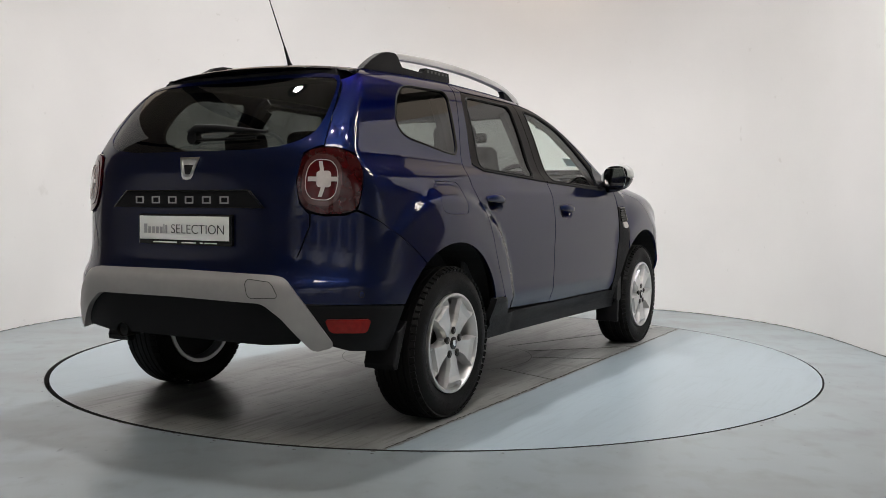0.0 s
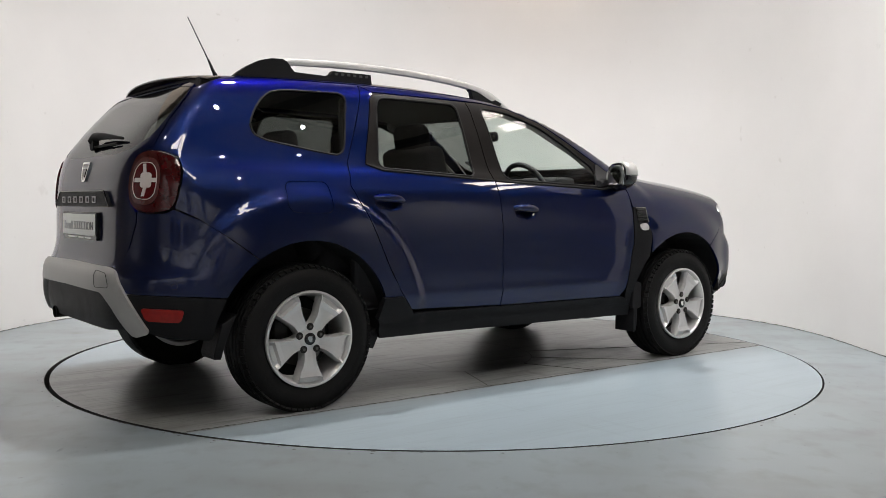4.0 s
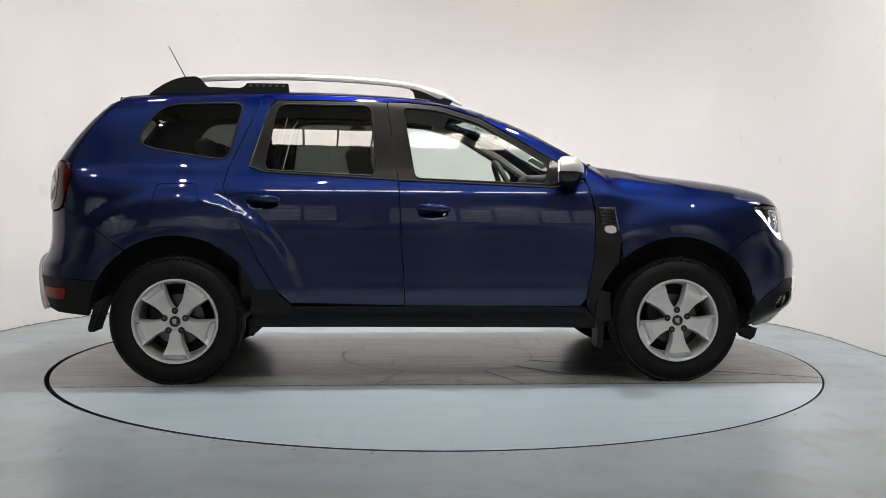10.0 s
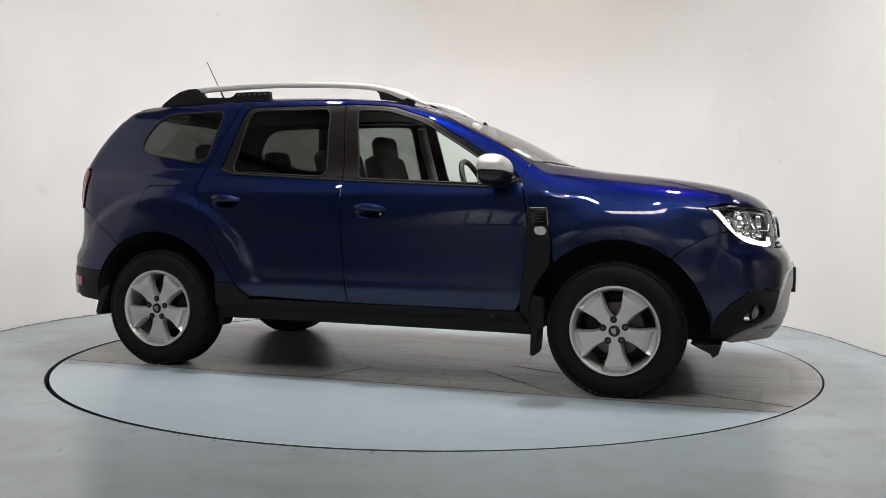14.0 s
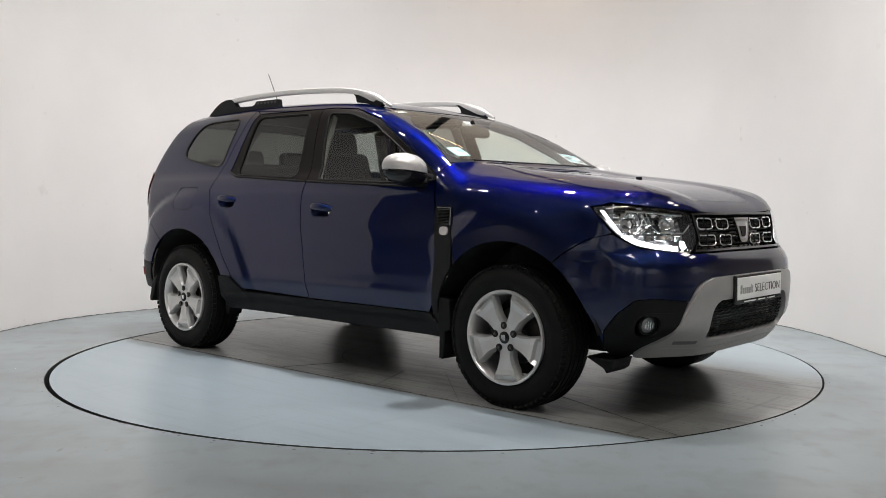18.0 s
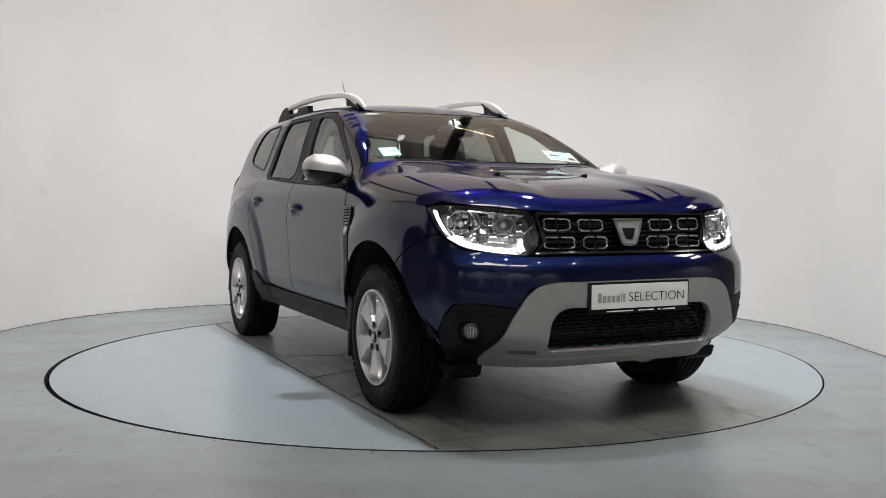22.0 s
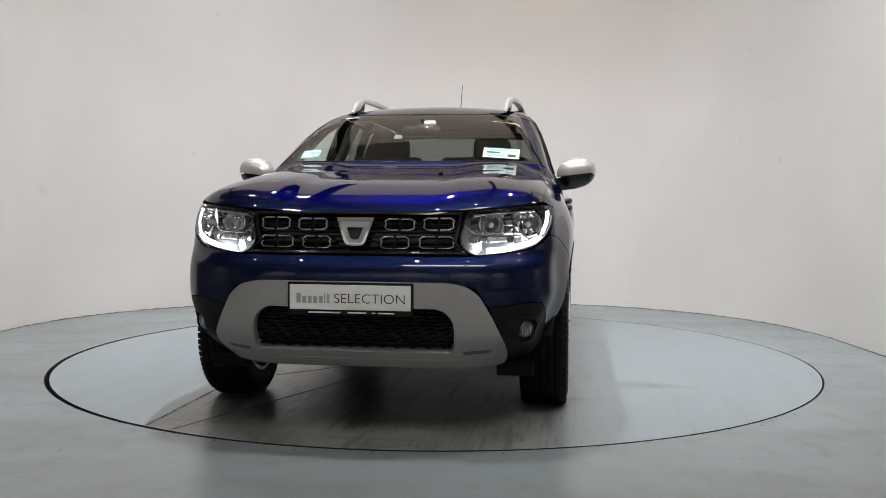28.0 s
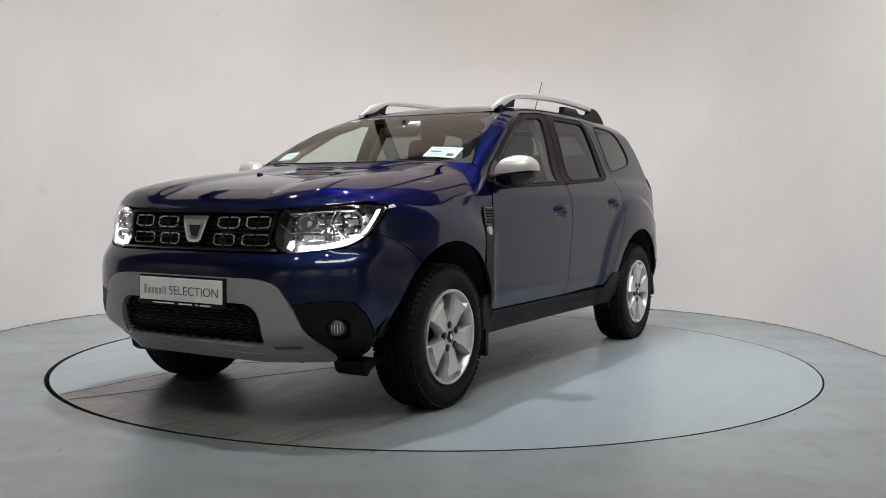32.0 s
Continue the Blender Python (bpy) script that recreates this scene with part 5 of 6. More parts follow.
def build_handle(parent, hx, hz, sg):
    cup = panel("handle_cup", "side", oval(hx, hz, 0.086, 0.043), PAINT, parent, flip=sg, step=0.012, thick=0,
                lift=lambda p: -0.024 * np.maximum(0, 1 - ((p[..., 0] - hx) / 0.086) ** 2 - ((p[..., 2] - hz) / 0.043) ** 2))
    a, n = on_skin("side", hx, hz + 0.018, 0.0, sg)
    bm = bmesh.new()
    pts = []
    for k in range(13):
        u = -1 + k / 6
        pts.append((hx + u * 0.088, a.y + sg * (0.016 - 0.020 * abs(u) ** 3), hz + 0.018 + 0.006 * (1 - u * u) - 0.006 * u))
    tube(bm, pts, [0.010 + 0.011 * (1 - abs(-1 + k / 6) ** 2.5) for k in range(13)], 12)
    part("door_handle", bm, PAINT, parent, "body-coloured door handle", smooth=True)
    if parent.name.startswith("front"):
        bm = bmesh.new()
        disc(bm, 0.009, 0.006, (hx + 0.062, a.y - sg * 0.008, hz - 0.014), "y", 14)
        part("door_lock", bm, CHROME, parent, "chrome lock barrel")


def doors(kind):
    return [o for o in CAR.children if o.name.split(".")[0] == kind]


for (sg, _), fd, rd in zip(SIDES, doors("front_door"), doors("rear_door")):
    build_mirror(sg)
    build_handle(fd, *HANDLES[0], sg)
    build_handle(rd, *HANDLES[1], sg)
    # weather strips at the belt
    skin_tube("belt_strip", "side", [(-0.165, 1.082), (0.0, 1.075), (0.66, 1.047), (0.83, 1.079)], 0.006, SEAL, fd, "black belt strip", off=0.001, sg=sg)
    skin_tube("belt_strip", "side", [(-0.180, 1.083), (-0.88, 1.121), (-0.965, 1.150)], 0.006, SEAL, rd, "black belt strip", off=0.001, sg=sg)
    skin_tube("window_seal", "side", rounded(FRONT_GLASS, 0.02), 0.006, SEAL, fd, "black window seal", off=-0.004, sg=sg, closed=True, seg=6)
    skin_tube("window_seal", "side", rounded(REAR_GLASS, 0.025), 0.006, SEAL, rd, "black window seal", off=-0.004, sg=sg, closed=True, seg=6)

for (sg, _), q in zip(SIDES, doors("body_side")):
    skin_tube("window_seal", "side", QUARTER_GLASS, 0.0055, SEAL, q, "black window seal", off=-0.001, sg=sg, closed=True, seg=6)

for (sg, _), v in zip(SIDES, doors("wing_vent")):
    panel("side_repeater", "side", rounded([(0.928, 0.842), (0.985, 0.845), (0.998, 0.812), (0.975, 0.800), (0.935, 0.806)], 0.01), CLEARLENS, v, "clear side repeater", flip=sg, off=0.012, step=0.012, thick=0.01)
    panel("vent_frame", "side", [(0.905, 0.936), (0.985, 0.936), (0.996, 0.855), (0.918, 0.850)], GLOSSBLACK, v, "black vent grid", flip=sg, off=0.008, step=0.015, thick=0.006)
    skin_tube("vent_rim", "side", [(0.902, 0.938), (0.988, 0.938), (1.001, 0.852)], 0.0032, SKIDDARK, v, "grey vent rim", off=0.008, sg=sg)
    for k in range(5):
        skin_tube("vent_slat", "side", [(0.915, 0.865 + 0.015 * k), (0.985, 0.867 + 0.015 * k)], 0.003, SEAL, v, off=0.013, sg=sg, seg=6)


def build_rail(sg):
    rail = empty("roof_rail")
    rail.parent = CAR
    rail["label"] = "silver roof rail on black feet"
    top = [(-1.32, 1.643), (-1.20, 1.653), (-0.865, 1.663), (-0.56, 1.659), (-0.249, 1.643), (-0.10, 1.625), (0.0, 1.601), (0.09, 1.569), (0.20, 1.517)]
    ys = lambda x: sg * (0.503 - 0.028 * smooth01(np.array((x + 0.7) / 0.9)))
    xs = np.linspace(-1.32, 0.195, 40)
    zs = spline(xs, [p[0] for p in top], [p[1] for p in top])
    bm = bmesh.new()
    rows = []
    for i, (x, z) in enumerate(zip(xs, zs)):
        t = float(smooth01(np.array((x - 0.06) / 0.135)))
        w, h = 0.019 - 0.010 * t, (0.019 + 0.010 * float(smooth01(np.array((x + 0.05) / 0.12)))) * (1 - 0.75 * t)
        d = Vector((1, 0, (zs[min(i + 1, 39)] - zs[max(i - 1, 0)]) / (xs[min(i + 1, 39)] - xs[max(i - 1, 0)]))).normalized()
        up = Vector((-d.z, 0, d.x))
        c = Vector((x, float(ys(x)), z))
        rows.append([bm.verts.new(c + Vector((0, sg * a * w, 0)) + up * (b * h)) for a, b in ((-1, -1), (1, -1), (1.1, -0.3), (0.8, 0.45), (0.3, 0.72), (-0.3, 0.72), (-0.8, 0.45), (-1.1, -0.3))])
    for p, q in zip(rows, rows[1:]):
        for k in range(8):
            bm.faces.new((p[k], p[(k + 1) % 8], q[(k + 1) % 8], q[k]))
    bm.faces.new(rows[0])
    bm.faces.new(rows[-1])
    part("rail_bar", bm, SILVER, rail, "satin silver bar", smooth=True)
    rear = [(-1.545, 1.555), (-1.52, 1.575), (-1.47, 1.608), (-1.41, 1.638), (-1.35, 1.653), (-1.29, 1.655), (-1.262, 1.642), (-1.245, 1.618), (-1.225, 1.598), (-1.05, 1.594), (-1.025, 1.604), (-1.01, 1.622), (-0.785, 1.622), (-0.775, 1.560)]
    bm = bmesh.new()
    slab(bm, rear, -0.019, 0.019, 0.006)
    bmesh.ops.translate(bm, verts=bm.verts, vec=(0, sg * 0.505, 0))
    part("rear_foot", bm, PLASTIC, rail, "black plastic rear foot")
    bm = bmesh.new()
    slab(bm, [(-0.125, 1.625), (-0.02, 1.600), (0.14, 1.54), (0.12, 1.515), (0.0, 1.545), (-0.075, 1.555), (-0.085, 1.590)], -0.017, 0.017, 0.004)
    bmesh.ops.translate(bm, verts=bm.verts, vec=(0, sg * 0.478, 0))
    part("front_foot", bm, PLASTIC, rail, "black plastic front foot")
    for k in range(6):
        bm = bmesh.new()
        box(bm, 0.018, 0.002, 0.012, (-0.99 + 0.036 * k, sg * 0.5245, 1.609), 0.0005, 1)
        part("letter_bar", bm, DIMLET, rail)


for sg, _ in SIDES:
    build_rail(sg)

# aerial
bm = bmesh.new()
tube(bm, [(-1.385, 0, 1.585), (-1.40, 0, 1.605), (-1.42, 0, 1.640), (-1.448, 0, 1.70)], [0.020, 0.015, 0.008, 0.005], 10)
aer = part("aerial", bm, SEAL, CAR, "black roof aerial", smooth=True)
bm = bmesh.new()
tube(bm, [(-1.447, 0, 1.697), (-1.557, 0, 1.905)], [0.0032, 0.0024], 8)
part("aerial_rod", bm, SEAL, aer, smooth=True)


# tail: spoiler, wiper, badge, garnish
TG = doors("tailgate")[0]
bm = bmesh.new()
rows = []
for y in np.linspace(-0.545, 0.545, 33):
    k = (y / 0.60) ** 2
    dx, dz = 0.085 * k + 0.04 * k ** 4, -0.030 * k - 0.012 * k ** 4
    rows.append([bm.verts.new((x + dx, y, z + dz)) for x, z in ((-1.685, 1.571), (-1.72, 1.569), (-1.758, 1.561), (-1.772, 1.554), (-1.768, 1.549), (-1.72, 1.546), (-1.68, 1.55))])
for p, q in zip(rows, rows[1:]):
    for k in range(7):
        bm.faces.new((p[k], p[(k + 1) % 7], q[(k + 1) % 7], q[k]))
bm.faces.new(rows[0])
bm.faces.new(rows[-1])
part("spoiler", bm, GLOSSBLACK, TG, "gloss black roof spoiler", smooth=True)
bm = bmesh.new()
pts = [on_skin("rear", s, z, o)[0] for s, z, o in ((0.03, 1.232, 0.028), (0.0, 1.250, 0.034), (-0.10, 1.252, 0.030), (-0.25, 1.245, 0.022), (-0.38, 1.236, 0.016))]
tube(bm, pts, [0.020, 0.022, 0.017, 0.011, 0.006], 10)
wip = part("rear_wiper", bm, SEAL, TG, "black rear wiper", smooth=True)
bm = bmesh.new()
tube(bm, skin_path("rear", [(s, 1.215 + 0.01 * abs(s)) for s in np.linspace(0.02, -0.33, 9)], 0.010), 0.006, 6)
part("wiper_blade", bm, SEAL, wip)
bm = bmesh.new()
p, n = on_skin("rear", 0.015, 1.225, 0.012)
disc(bm, 0.028, 0.03, p, "x", 20)
part("wiper_hub", bm, SEAL, wip, smooth=True)
shield("rear_badge", TG, "rear", 1.099, 0.057, 0.047, 0.008)
strip = [(-0.425, 0.936), (-0.35, 1.006), (0.35, 1.006), (0.425, 0.936)]
gs = panel("tailgate_garnish", "rear", strip, PLASTIC, TG, "black tailgate garnish", off=0.016, thick=0.02, step=0.03)
skin_tube("garnish_edge", "rear", strip, 0.0035, GLOSSBLACK, gs, off=0.016)
for k in range(6):
    u0 = 0.262 - 0.098 * k
    p, n = on_skin("rear", u0, 0.967, 0.0185)
    bm = bmesh.new()
    for dy, dz, sy, sz in ((0, 0.0125, 0.046, 0.0055), (0, -0.0125, 0.046, 0.0055), (0.0205, 0, 0.0055, 0.0195), (-0.0205, 0, 0.0055, 0.0195)):
        box(bm, 0.004, sy, sz, p + Vector((0, dy, dz)))
    part("letter_bar", bm, LETTERS, gs)

# front: lower grille slats, fog lamps, washer jets, towing flap lines
FB = doors("front_bumper")[0]
for k in range(10):
    z = 0.366 + 0.0168 * k
    w = 0.41 - 0.04 * max(0.0, (z - 0.48) / 0.04)
    bm = bmesh.new()
    tube(bm, skin_path("front", [(s, z + 0.0035 * math.sin(s * 95 + k * 1.7)) for s in np.linspace(-w, w, 61)], -0.012), 0.0045, 6)
    part("grille_wave", bm, MESHM, FB, smooth=True)
for sg, _ in SIDES:
    pan = [o for o in FB.children if o.name.startswith("lower_corner")][0 if sg < 0 else 1]
    rec = rounded([(0.585, 0.490), (0.74, 0.492), (0.80, 0.455), (0.80, 0.395), (0.70, 0.375), (0.625, 0.385)], 0.02)
    panel("fog_recess", "front", rec, SEAL, pan, "black fog lamp surround", holes=[oval(0.717, 0.432, 0.0475, 0.0475)], flip=sg, off=0.003, step=0.02, thick=0.006)
    p, n = on_skin("front", 0.717, 0.432, -0.020, sg)
    bm = bmesh.new()
    lathe(bm, [(0.046, 0.0), (0.044, 0.010), (0.038, 0.011), (0.036, 0.002)], 28)
    m = Matrix.Translation(p) @ (n * 0.5 + Vector((0.5, 0, 0))).to_track_quat("Y", "Z").to_matrix().to_4x4()
    bmesh.ops.transform(bm, matrix=m, verts=bm.verts)
    fog = part("fog_lamp", bm, SEAL, pan, "round fog lamp", smooth=True)
    bm = bmesh.new()
    lathe(bm, [(0.038, 0.004), (0.030, 0.010), (0.018, 0.013), (0.001, 0.014)], 24)
    bmesh.ops.transform(bm, matrix=m, verts=bm.verts)
    part("fog_lens", bm, LAMPDARK, pan, "fluted clear lens", smooth=True)
    for k in range(4):
        bm = bmesh.new()
        box(bm, 0.004, 0.006, 0.046 - 0.010 * abs(k - 1.5), (-0.018 + 0.012 * k, 0.013, 0), 0.001, 1)
        bmesh.ops.transform(bm, matrix=m, verts=bm.verts)
        part("lens_flute", bm, BOWL, pan)
SKF = [o for o in FB.children if o.name.startswith("skid_plate")][0]
for sg in (-1, 1):
    panel("skid_slot", "front", [(0.45, 0.345), (0.555, 0.350), (0.565, 0.366), (0.45, 0.360)], SKIDDARK, SKF, "dull grey slot", flip=sg, off=0.0135, step=0.03, thick=0.002)
    skin_tube("skid_crease", "front", [(0.0, 0.322), (0.42, 0.322), (0.58, 0.330)], 0.004, SKID, SKF, off=0.011, sg=sg)
HOOD = doors("bonnet")[0]
for y in (-0.255, 0.255):
    p, n = on_skin("top", 1.39, y, 0.002)
    bm = bmesh.new()
    box(bm, 0.03, 0.02, 0.012, p, 0.004)
    part("washer_jet", bm, SEAL, HOOD, "black washer jet")
bm = bmesh.new()
tube(bm, skin_path("top", [(0.94 - 0.065 * (y / 0.75) ** 2, y) for y in np.linspace(0.55, -0.05, 13)], 0.010), 0.006, 8)
part("windscreen_wiper", bm, SEAL, CAR, "black windscreen wiper", smooth=True)
bm = bmesh.new()
tube(bm, skin_path("top", [(0.94 - 0.065 * (y / 0.75) ** 2, y) for y in np.linspace(-0.12, -0.58, 11)], 0.010), 0.006, 8)
part("windscreen_wiper", bm, SEAL, CAR, "black windscreen wiper", smooth=True)
panel("cowl", "top", [(0.945, y) for y in np.linspace(-0.70, 0.70, 15)] + [(0.985, y) for y in np.linspace(0.68, -0.68, 15)], PLASTIC, CAR, "black cowl grille", off=-0.012, step=0.03)


# ---------------------------------------------------------------- underbody, wheel wells, flaps
def build_under():
    under = empty("underbody")
    under.parent = CAR
    bm = bmesh.new()
    box(bm, 1.75, 1.46, 0.14, (0.0, 0, 0.36), 0.03)
    box(bm, 0.95, 0.95, 0.16, (1.45, 0, 0.33), 0.04)
    box(bm, 0.95, 0.95, 0.14, (-1.40, 0, 0.46), 0.04)
    part("floor_pan", bm, UNDER, under, "black underbody")
    bm = bmesh.new()
    box(bm, 0.86, 1.02, 0.52, (1.48, 0, 0.66), 0.06)
    part("engine_block", bm, UNDER, under)
    for ax in (AXLE, -AXLE):
        bm = bmesh.new()
        tube(bm, [(ax, -0.70, HUB_Z), (ax, 0.70, HUB_Z)], 0.035, 10)
        part("axle", bm, UNDER, under, smooth=True)
        for sg in (-1, 1):
            bm = bmesh.new()
            n = 22
            rows = []
            for k in range(n + 1):
                a = radians(6 + 168 * k / n)
                lip = 0.79 + 0.075 * math.sin(a) ** 0.7
                rows.append([bm.verts.new((ax + 0.465 * math.cos(a), sg * y, HUB_Z + 0.465 * math.sin(a))) for y in (0.50, lip)])
            for p, q in zip(rows, rows[1:]):
                bm.faces.new((p[0], p[1], q[1], q[0]))
            bm.faces.new([r[0] for r in rows])
            part("wheel_well", bm, UNDER, under, "black wheel arch liner", smooth=False)
    bm = bmesh.new()
    tube(bm, [(-1.2, 0.42, 0.36), (-1.7, 0.42, 0.385), (-1.98, 0.36, 0.40), (-2.135, 0.345, 0.398)], 0.031, 16, cap=False)
    exhaust = part("exhaust", bm, BOLT, under, "dark steel exhaust pipe", smooth=True)
    # solid black plug stands in for the shaded hollow of the pipe
    bm = bmesh.new()
    tube(bm, [(-2.08, 0.350, 0.398), (-2.134, 0.345, 0.398)], 0.0275, 16)
    bmesh.ops.translate(bm, verts=bm.verts, vec=(0.012, 0, 0))
    part("pipe_bore", bm, UNDER, exhaust, "black plug for the shade inside the pipe", smooth=True)
    for sg, _ in SIDES:
        for name, x0, pts in (("front_mudflap", 0.0, [(0.893, 0.335), (0.905, 0.500), (0.975, 0.480), (0.979, 0.335), (0.944, 0.322), (0.936, 0.205), (0.925, 0.183), (0.906, 0.186), (0.908, 0.322)]),
                              ("rear_mudflap", 0.0, [(-1.685, 0.47), (-1.755, 0.43), (-1.793, 0.30), (-1.788, 0.278), (-1.760, 0.277), (-1.725, 0.38)])):
            bm = bmesh.new()
            slab(bm, pts, sg * 0.705, sg * 0.85, 0.006)
            part(name, bm, PLASTIC, under, "black rubber mudflap")
        bm = bmesh.new()
        slab(bm, [(1.69, 0.27), (1.84, 0.27), (1.825, 0.222), (1.80, 0.205), (1.785, 0.225)], sg * 0.57, sg * 0.73, 0.006)
        part("air_deflector", bm, PLASTIC, under, "black rubber deflector")
        bm = bmesh.new()
        slab(bm, [(-0.90, 0.335), (-0.97, 0.335), (-0.965, 0.25), (-0.945, 0.245)], sg * 0.70, sg * 0.80, 0.004)
        part("sill_end", bm, PLASTIC, under)


build_under()


# ---------------------------------------------------------------- cabin
def build_cabin():
    cab = empty("cabin")
    cab.parent = CAR
    bm = bmesh.new()
    box(bm, 0.36, 1.40, 0.24, (0.79, 0, 0.95), 0.05, 3)
    box(bm, 0.16, 1.36, 0.30, (0.60, 0, 0.80), 0.04, 3)
    dash = part("dashboard", bm, DASH, cab, "dark plastic dashboard", smooth=True)
    bm = bmesh.new()
    box(bm, 0.17, 0.34, 0.08, (0.64, -0.36, 1.085), 0.03, 3)
    part("binnacle", bm, DASH, cab, "instrument binnacle", smooth=True)
    bm = bmesh.new()
    lathe(bm, [(0.185 + 0.016 * math.cos(a), 0.016 * math.sin(a)) for a in np.linspace(0, 2 * math.pi, 10, endpoint=False)], 40, close=True)
    box(bm, 0.09, 0.05, 0.11, (0, 0.01, -0.01), 0.02)
    box(bm, 0.34, 0.02, 0.035, (0, 0.012, 0.0), 0.008)
    bmesh.ops.transform(bm, matrix=Matrix.Translation((0.47, -0.36, 1.03)) @ pose(0, 0, 0, 0, -24, 0) @ pose(0, 0, 0, 0, 0, 90), verts=bm.verts)
    part("steering_wheel", bm, DASH, cab, "black steering wheel", smooth=True)
    for sg in (-1, 1):
        bm = bmesh.new()
        box(bm, 0.50, 0.50, 0.16, (-0.02, sg * 0.36, 0.66), 0.05, 3)
        box(bm, 0.13, 0.48, 0.62, (-0.33, sg * 0.36, 0.97), 0.05, 3, pose(0, 0, 0, 0, -16, 0))
        part("front_seat", bm, CLOTH, cab, "charcoal cloth front seat", smooth=True)
        bm = bmesh.new()
        box(bm, 0.11, 0.25, 0.17, (-0.395, sg * 0.345, 1.315), 0.045, 3, pose(0, 0, 0, 0, -10, 0))
        tube(bm, [(-0.40, sg * 0.345 - 0.06, 1.27), (-0.38, sg * 0.345 - 0.06, 1.18)], 0.007, 8)
        tube(bm, [(-0.40, sg * 0.345 + 0.06, 1.27), (-0.38, sg * 0.345 + 0.06, 1.18)], 0.007, 8)
        part("headrest", bm, CLOTH, cab, "charcoal headrest", smooth=True)
        bm = bmesh.new()
        box(bm, 0.95, 0.05, 0.62, (0.36, sg * 0.735, 0.73), 0.02)
        box(bm, 0.82, 0.05, 0.62, (-0.62, sg * 0.735, 0.74), 0.02)
        part("door_card", bm, DASH, cab, "dark door lining")
        bm = bmesh.new()
        box(bm, 0.86, 0.05, 0.34, (-1.48, sg * 0.70, 0.98), 0.02)
        part("boot_lining", bm, DASH, cab)
        # far frames seen through the glass
        tube_pts = [(-0.17, sg * 0.735, 1.06), (-0.20, sg * 0.635, 1.30), (-0.215, sg * 0.56, 1.47)]
        bm = bmesh.new()
        tube(bm, tube_pts, 0.032, 8)
        part("pillar_lining", bm, LINER, cab, "grey pillar lining", smooth=True)
        bm = bmesh.new()
        tube(bm, [(0.80, sg * 0.715, 1.10), (0.55, sg * 0.665, 1.27), (0.28, sg * 0.615, 1.41), (0.08, sg * 0.58, 1.475)], 0.026, 8)
        part("pillar_lining", bm, LINER, cab, "grey pillar lining", smooth=True)
        bm = bmesh.new()
        tube(bm, [(-1.03, sg * 0.70, 1.12), (-0.99, sg * 0.62, 1.34), (-0.95, sg * 0.55, 1.47)], 0.04, 8)
        part("pillar_lining", bm, DASH, cab, smooth=True)
    bm = bmesh.new()
    box(bm, 0.46, 1.28, 0.16, (-0.93, 0, 0.68), 0.05, 3)
    box(bm, 0.13, 1.26, 0.56, (-1.20, 0, 0.95), 0.05, 3, pose(0, 0, 0, 0, -14, 0))
    part("rear_bench", bm, CLOTH, cab, "charcoal cloth rear bench", smooth=True)
    for y in (-0.42, 0.0, 0.42):
        bm = bmesh.new()
        box(bm, 0.10, 0.25, 0.12, (-1.255, y, 1.255), 0.04, 3, pose(0, 0, 0, 0, -10, 0))
        part("headrest", bm, CLOTH, cab, "charcoal headrest", smooth=True)
    bm = bmesh.new()
    box(bm, 0.06, 1.10, 0.50, (-1.92, 0, 0.86), 0.02)
    box(bm, 0.56, 1.16, 0.03, (-1.60, 0, 1.05), 0.01)
    part("parcel_shelf", bm, DASH, cab, "black parcel shelf")
    bm = bmesh.new()
    box(bm, 0.05, 0.23, 0.065, (0.43, 0.0, 1.385), 0.02, 3, pose(0, 0, 0, 0, -15, 0))
    tube(bm, [(0.44, 0, 1.40), (0.40, 0, 1.45)], 0.012, 8)
    part("rear_view_mirror", bm, GLOSSBLACK, cab, "black rear-view mirror", smooth=True)
    bm = bmesh.new()
    box(bm, 0.05, 0.075, 0.03, (0.345, 0.035, 1.435), 0.01, 2, pose(0, 0, 0, 0, 28, 0))
    part("sensor_pod", bm, PAPER_W, cab, "white sensor tag")
    lin = [(x, y) for x, y in [(0.16, 0.50), (-0.2, 0.52), (-1.0, 0.52), (-1.55, 0.50)]]
    panel("headliner", "top", lin + [(x, -y) for x, y in lin[::-1]], LINER, cab, "grey headliner", off=-0.045, step=0.08, thick=0.005)
    panel("sticker", "top", [(0.272, -0.50), (0.272, -0.42), (0.247, -0.42), (0.247, -0.50)], PAPER_W, cab, "small pale sticker at the windscreen's head", off=-0.004, step=0.03, thick=0.001)
    bm = bmesh.new()
    box(bm, 0.11, 1.00, 0.05, (-1.655, 0, 1.515), 0.008)
    part("tailgate_header", bm, DASH, cab, "dark trim over the rear window")
    # papers behind the windscreen
    for nm_, poly, base in (("permit", [(0.958, 0.402), (0.958, 0.60), (0.855, 0.60), (0.855, 0.402)], PAPER_W), ("tax_disc", [(0.945, -0.62), (0.945, -0.515), (0.86, -0.515), (0.86, -0.62)], PAPER_T)):
        poly = [(x - 0.115, y) for x, y in poly]
        pp = panel(nm_, "top", poly, base, cab, "paper permit behind the windscreen", off=-0.006, step=0.03, thick=0.001)
        x0, x1 = poly[2][0], poly[0][0]
        y0, y1 = poly[0][1], poly[1][1]
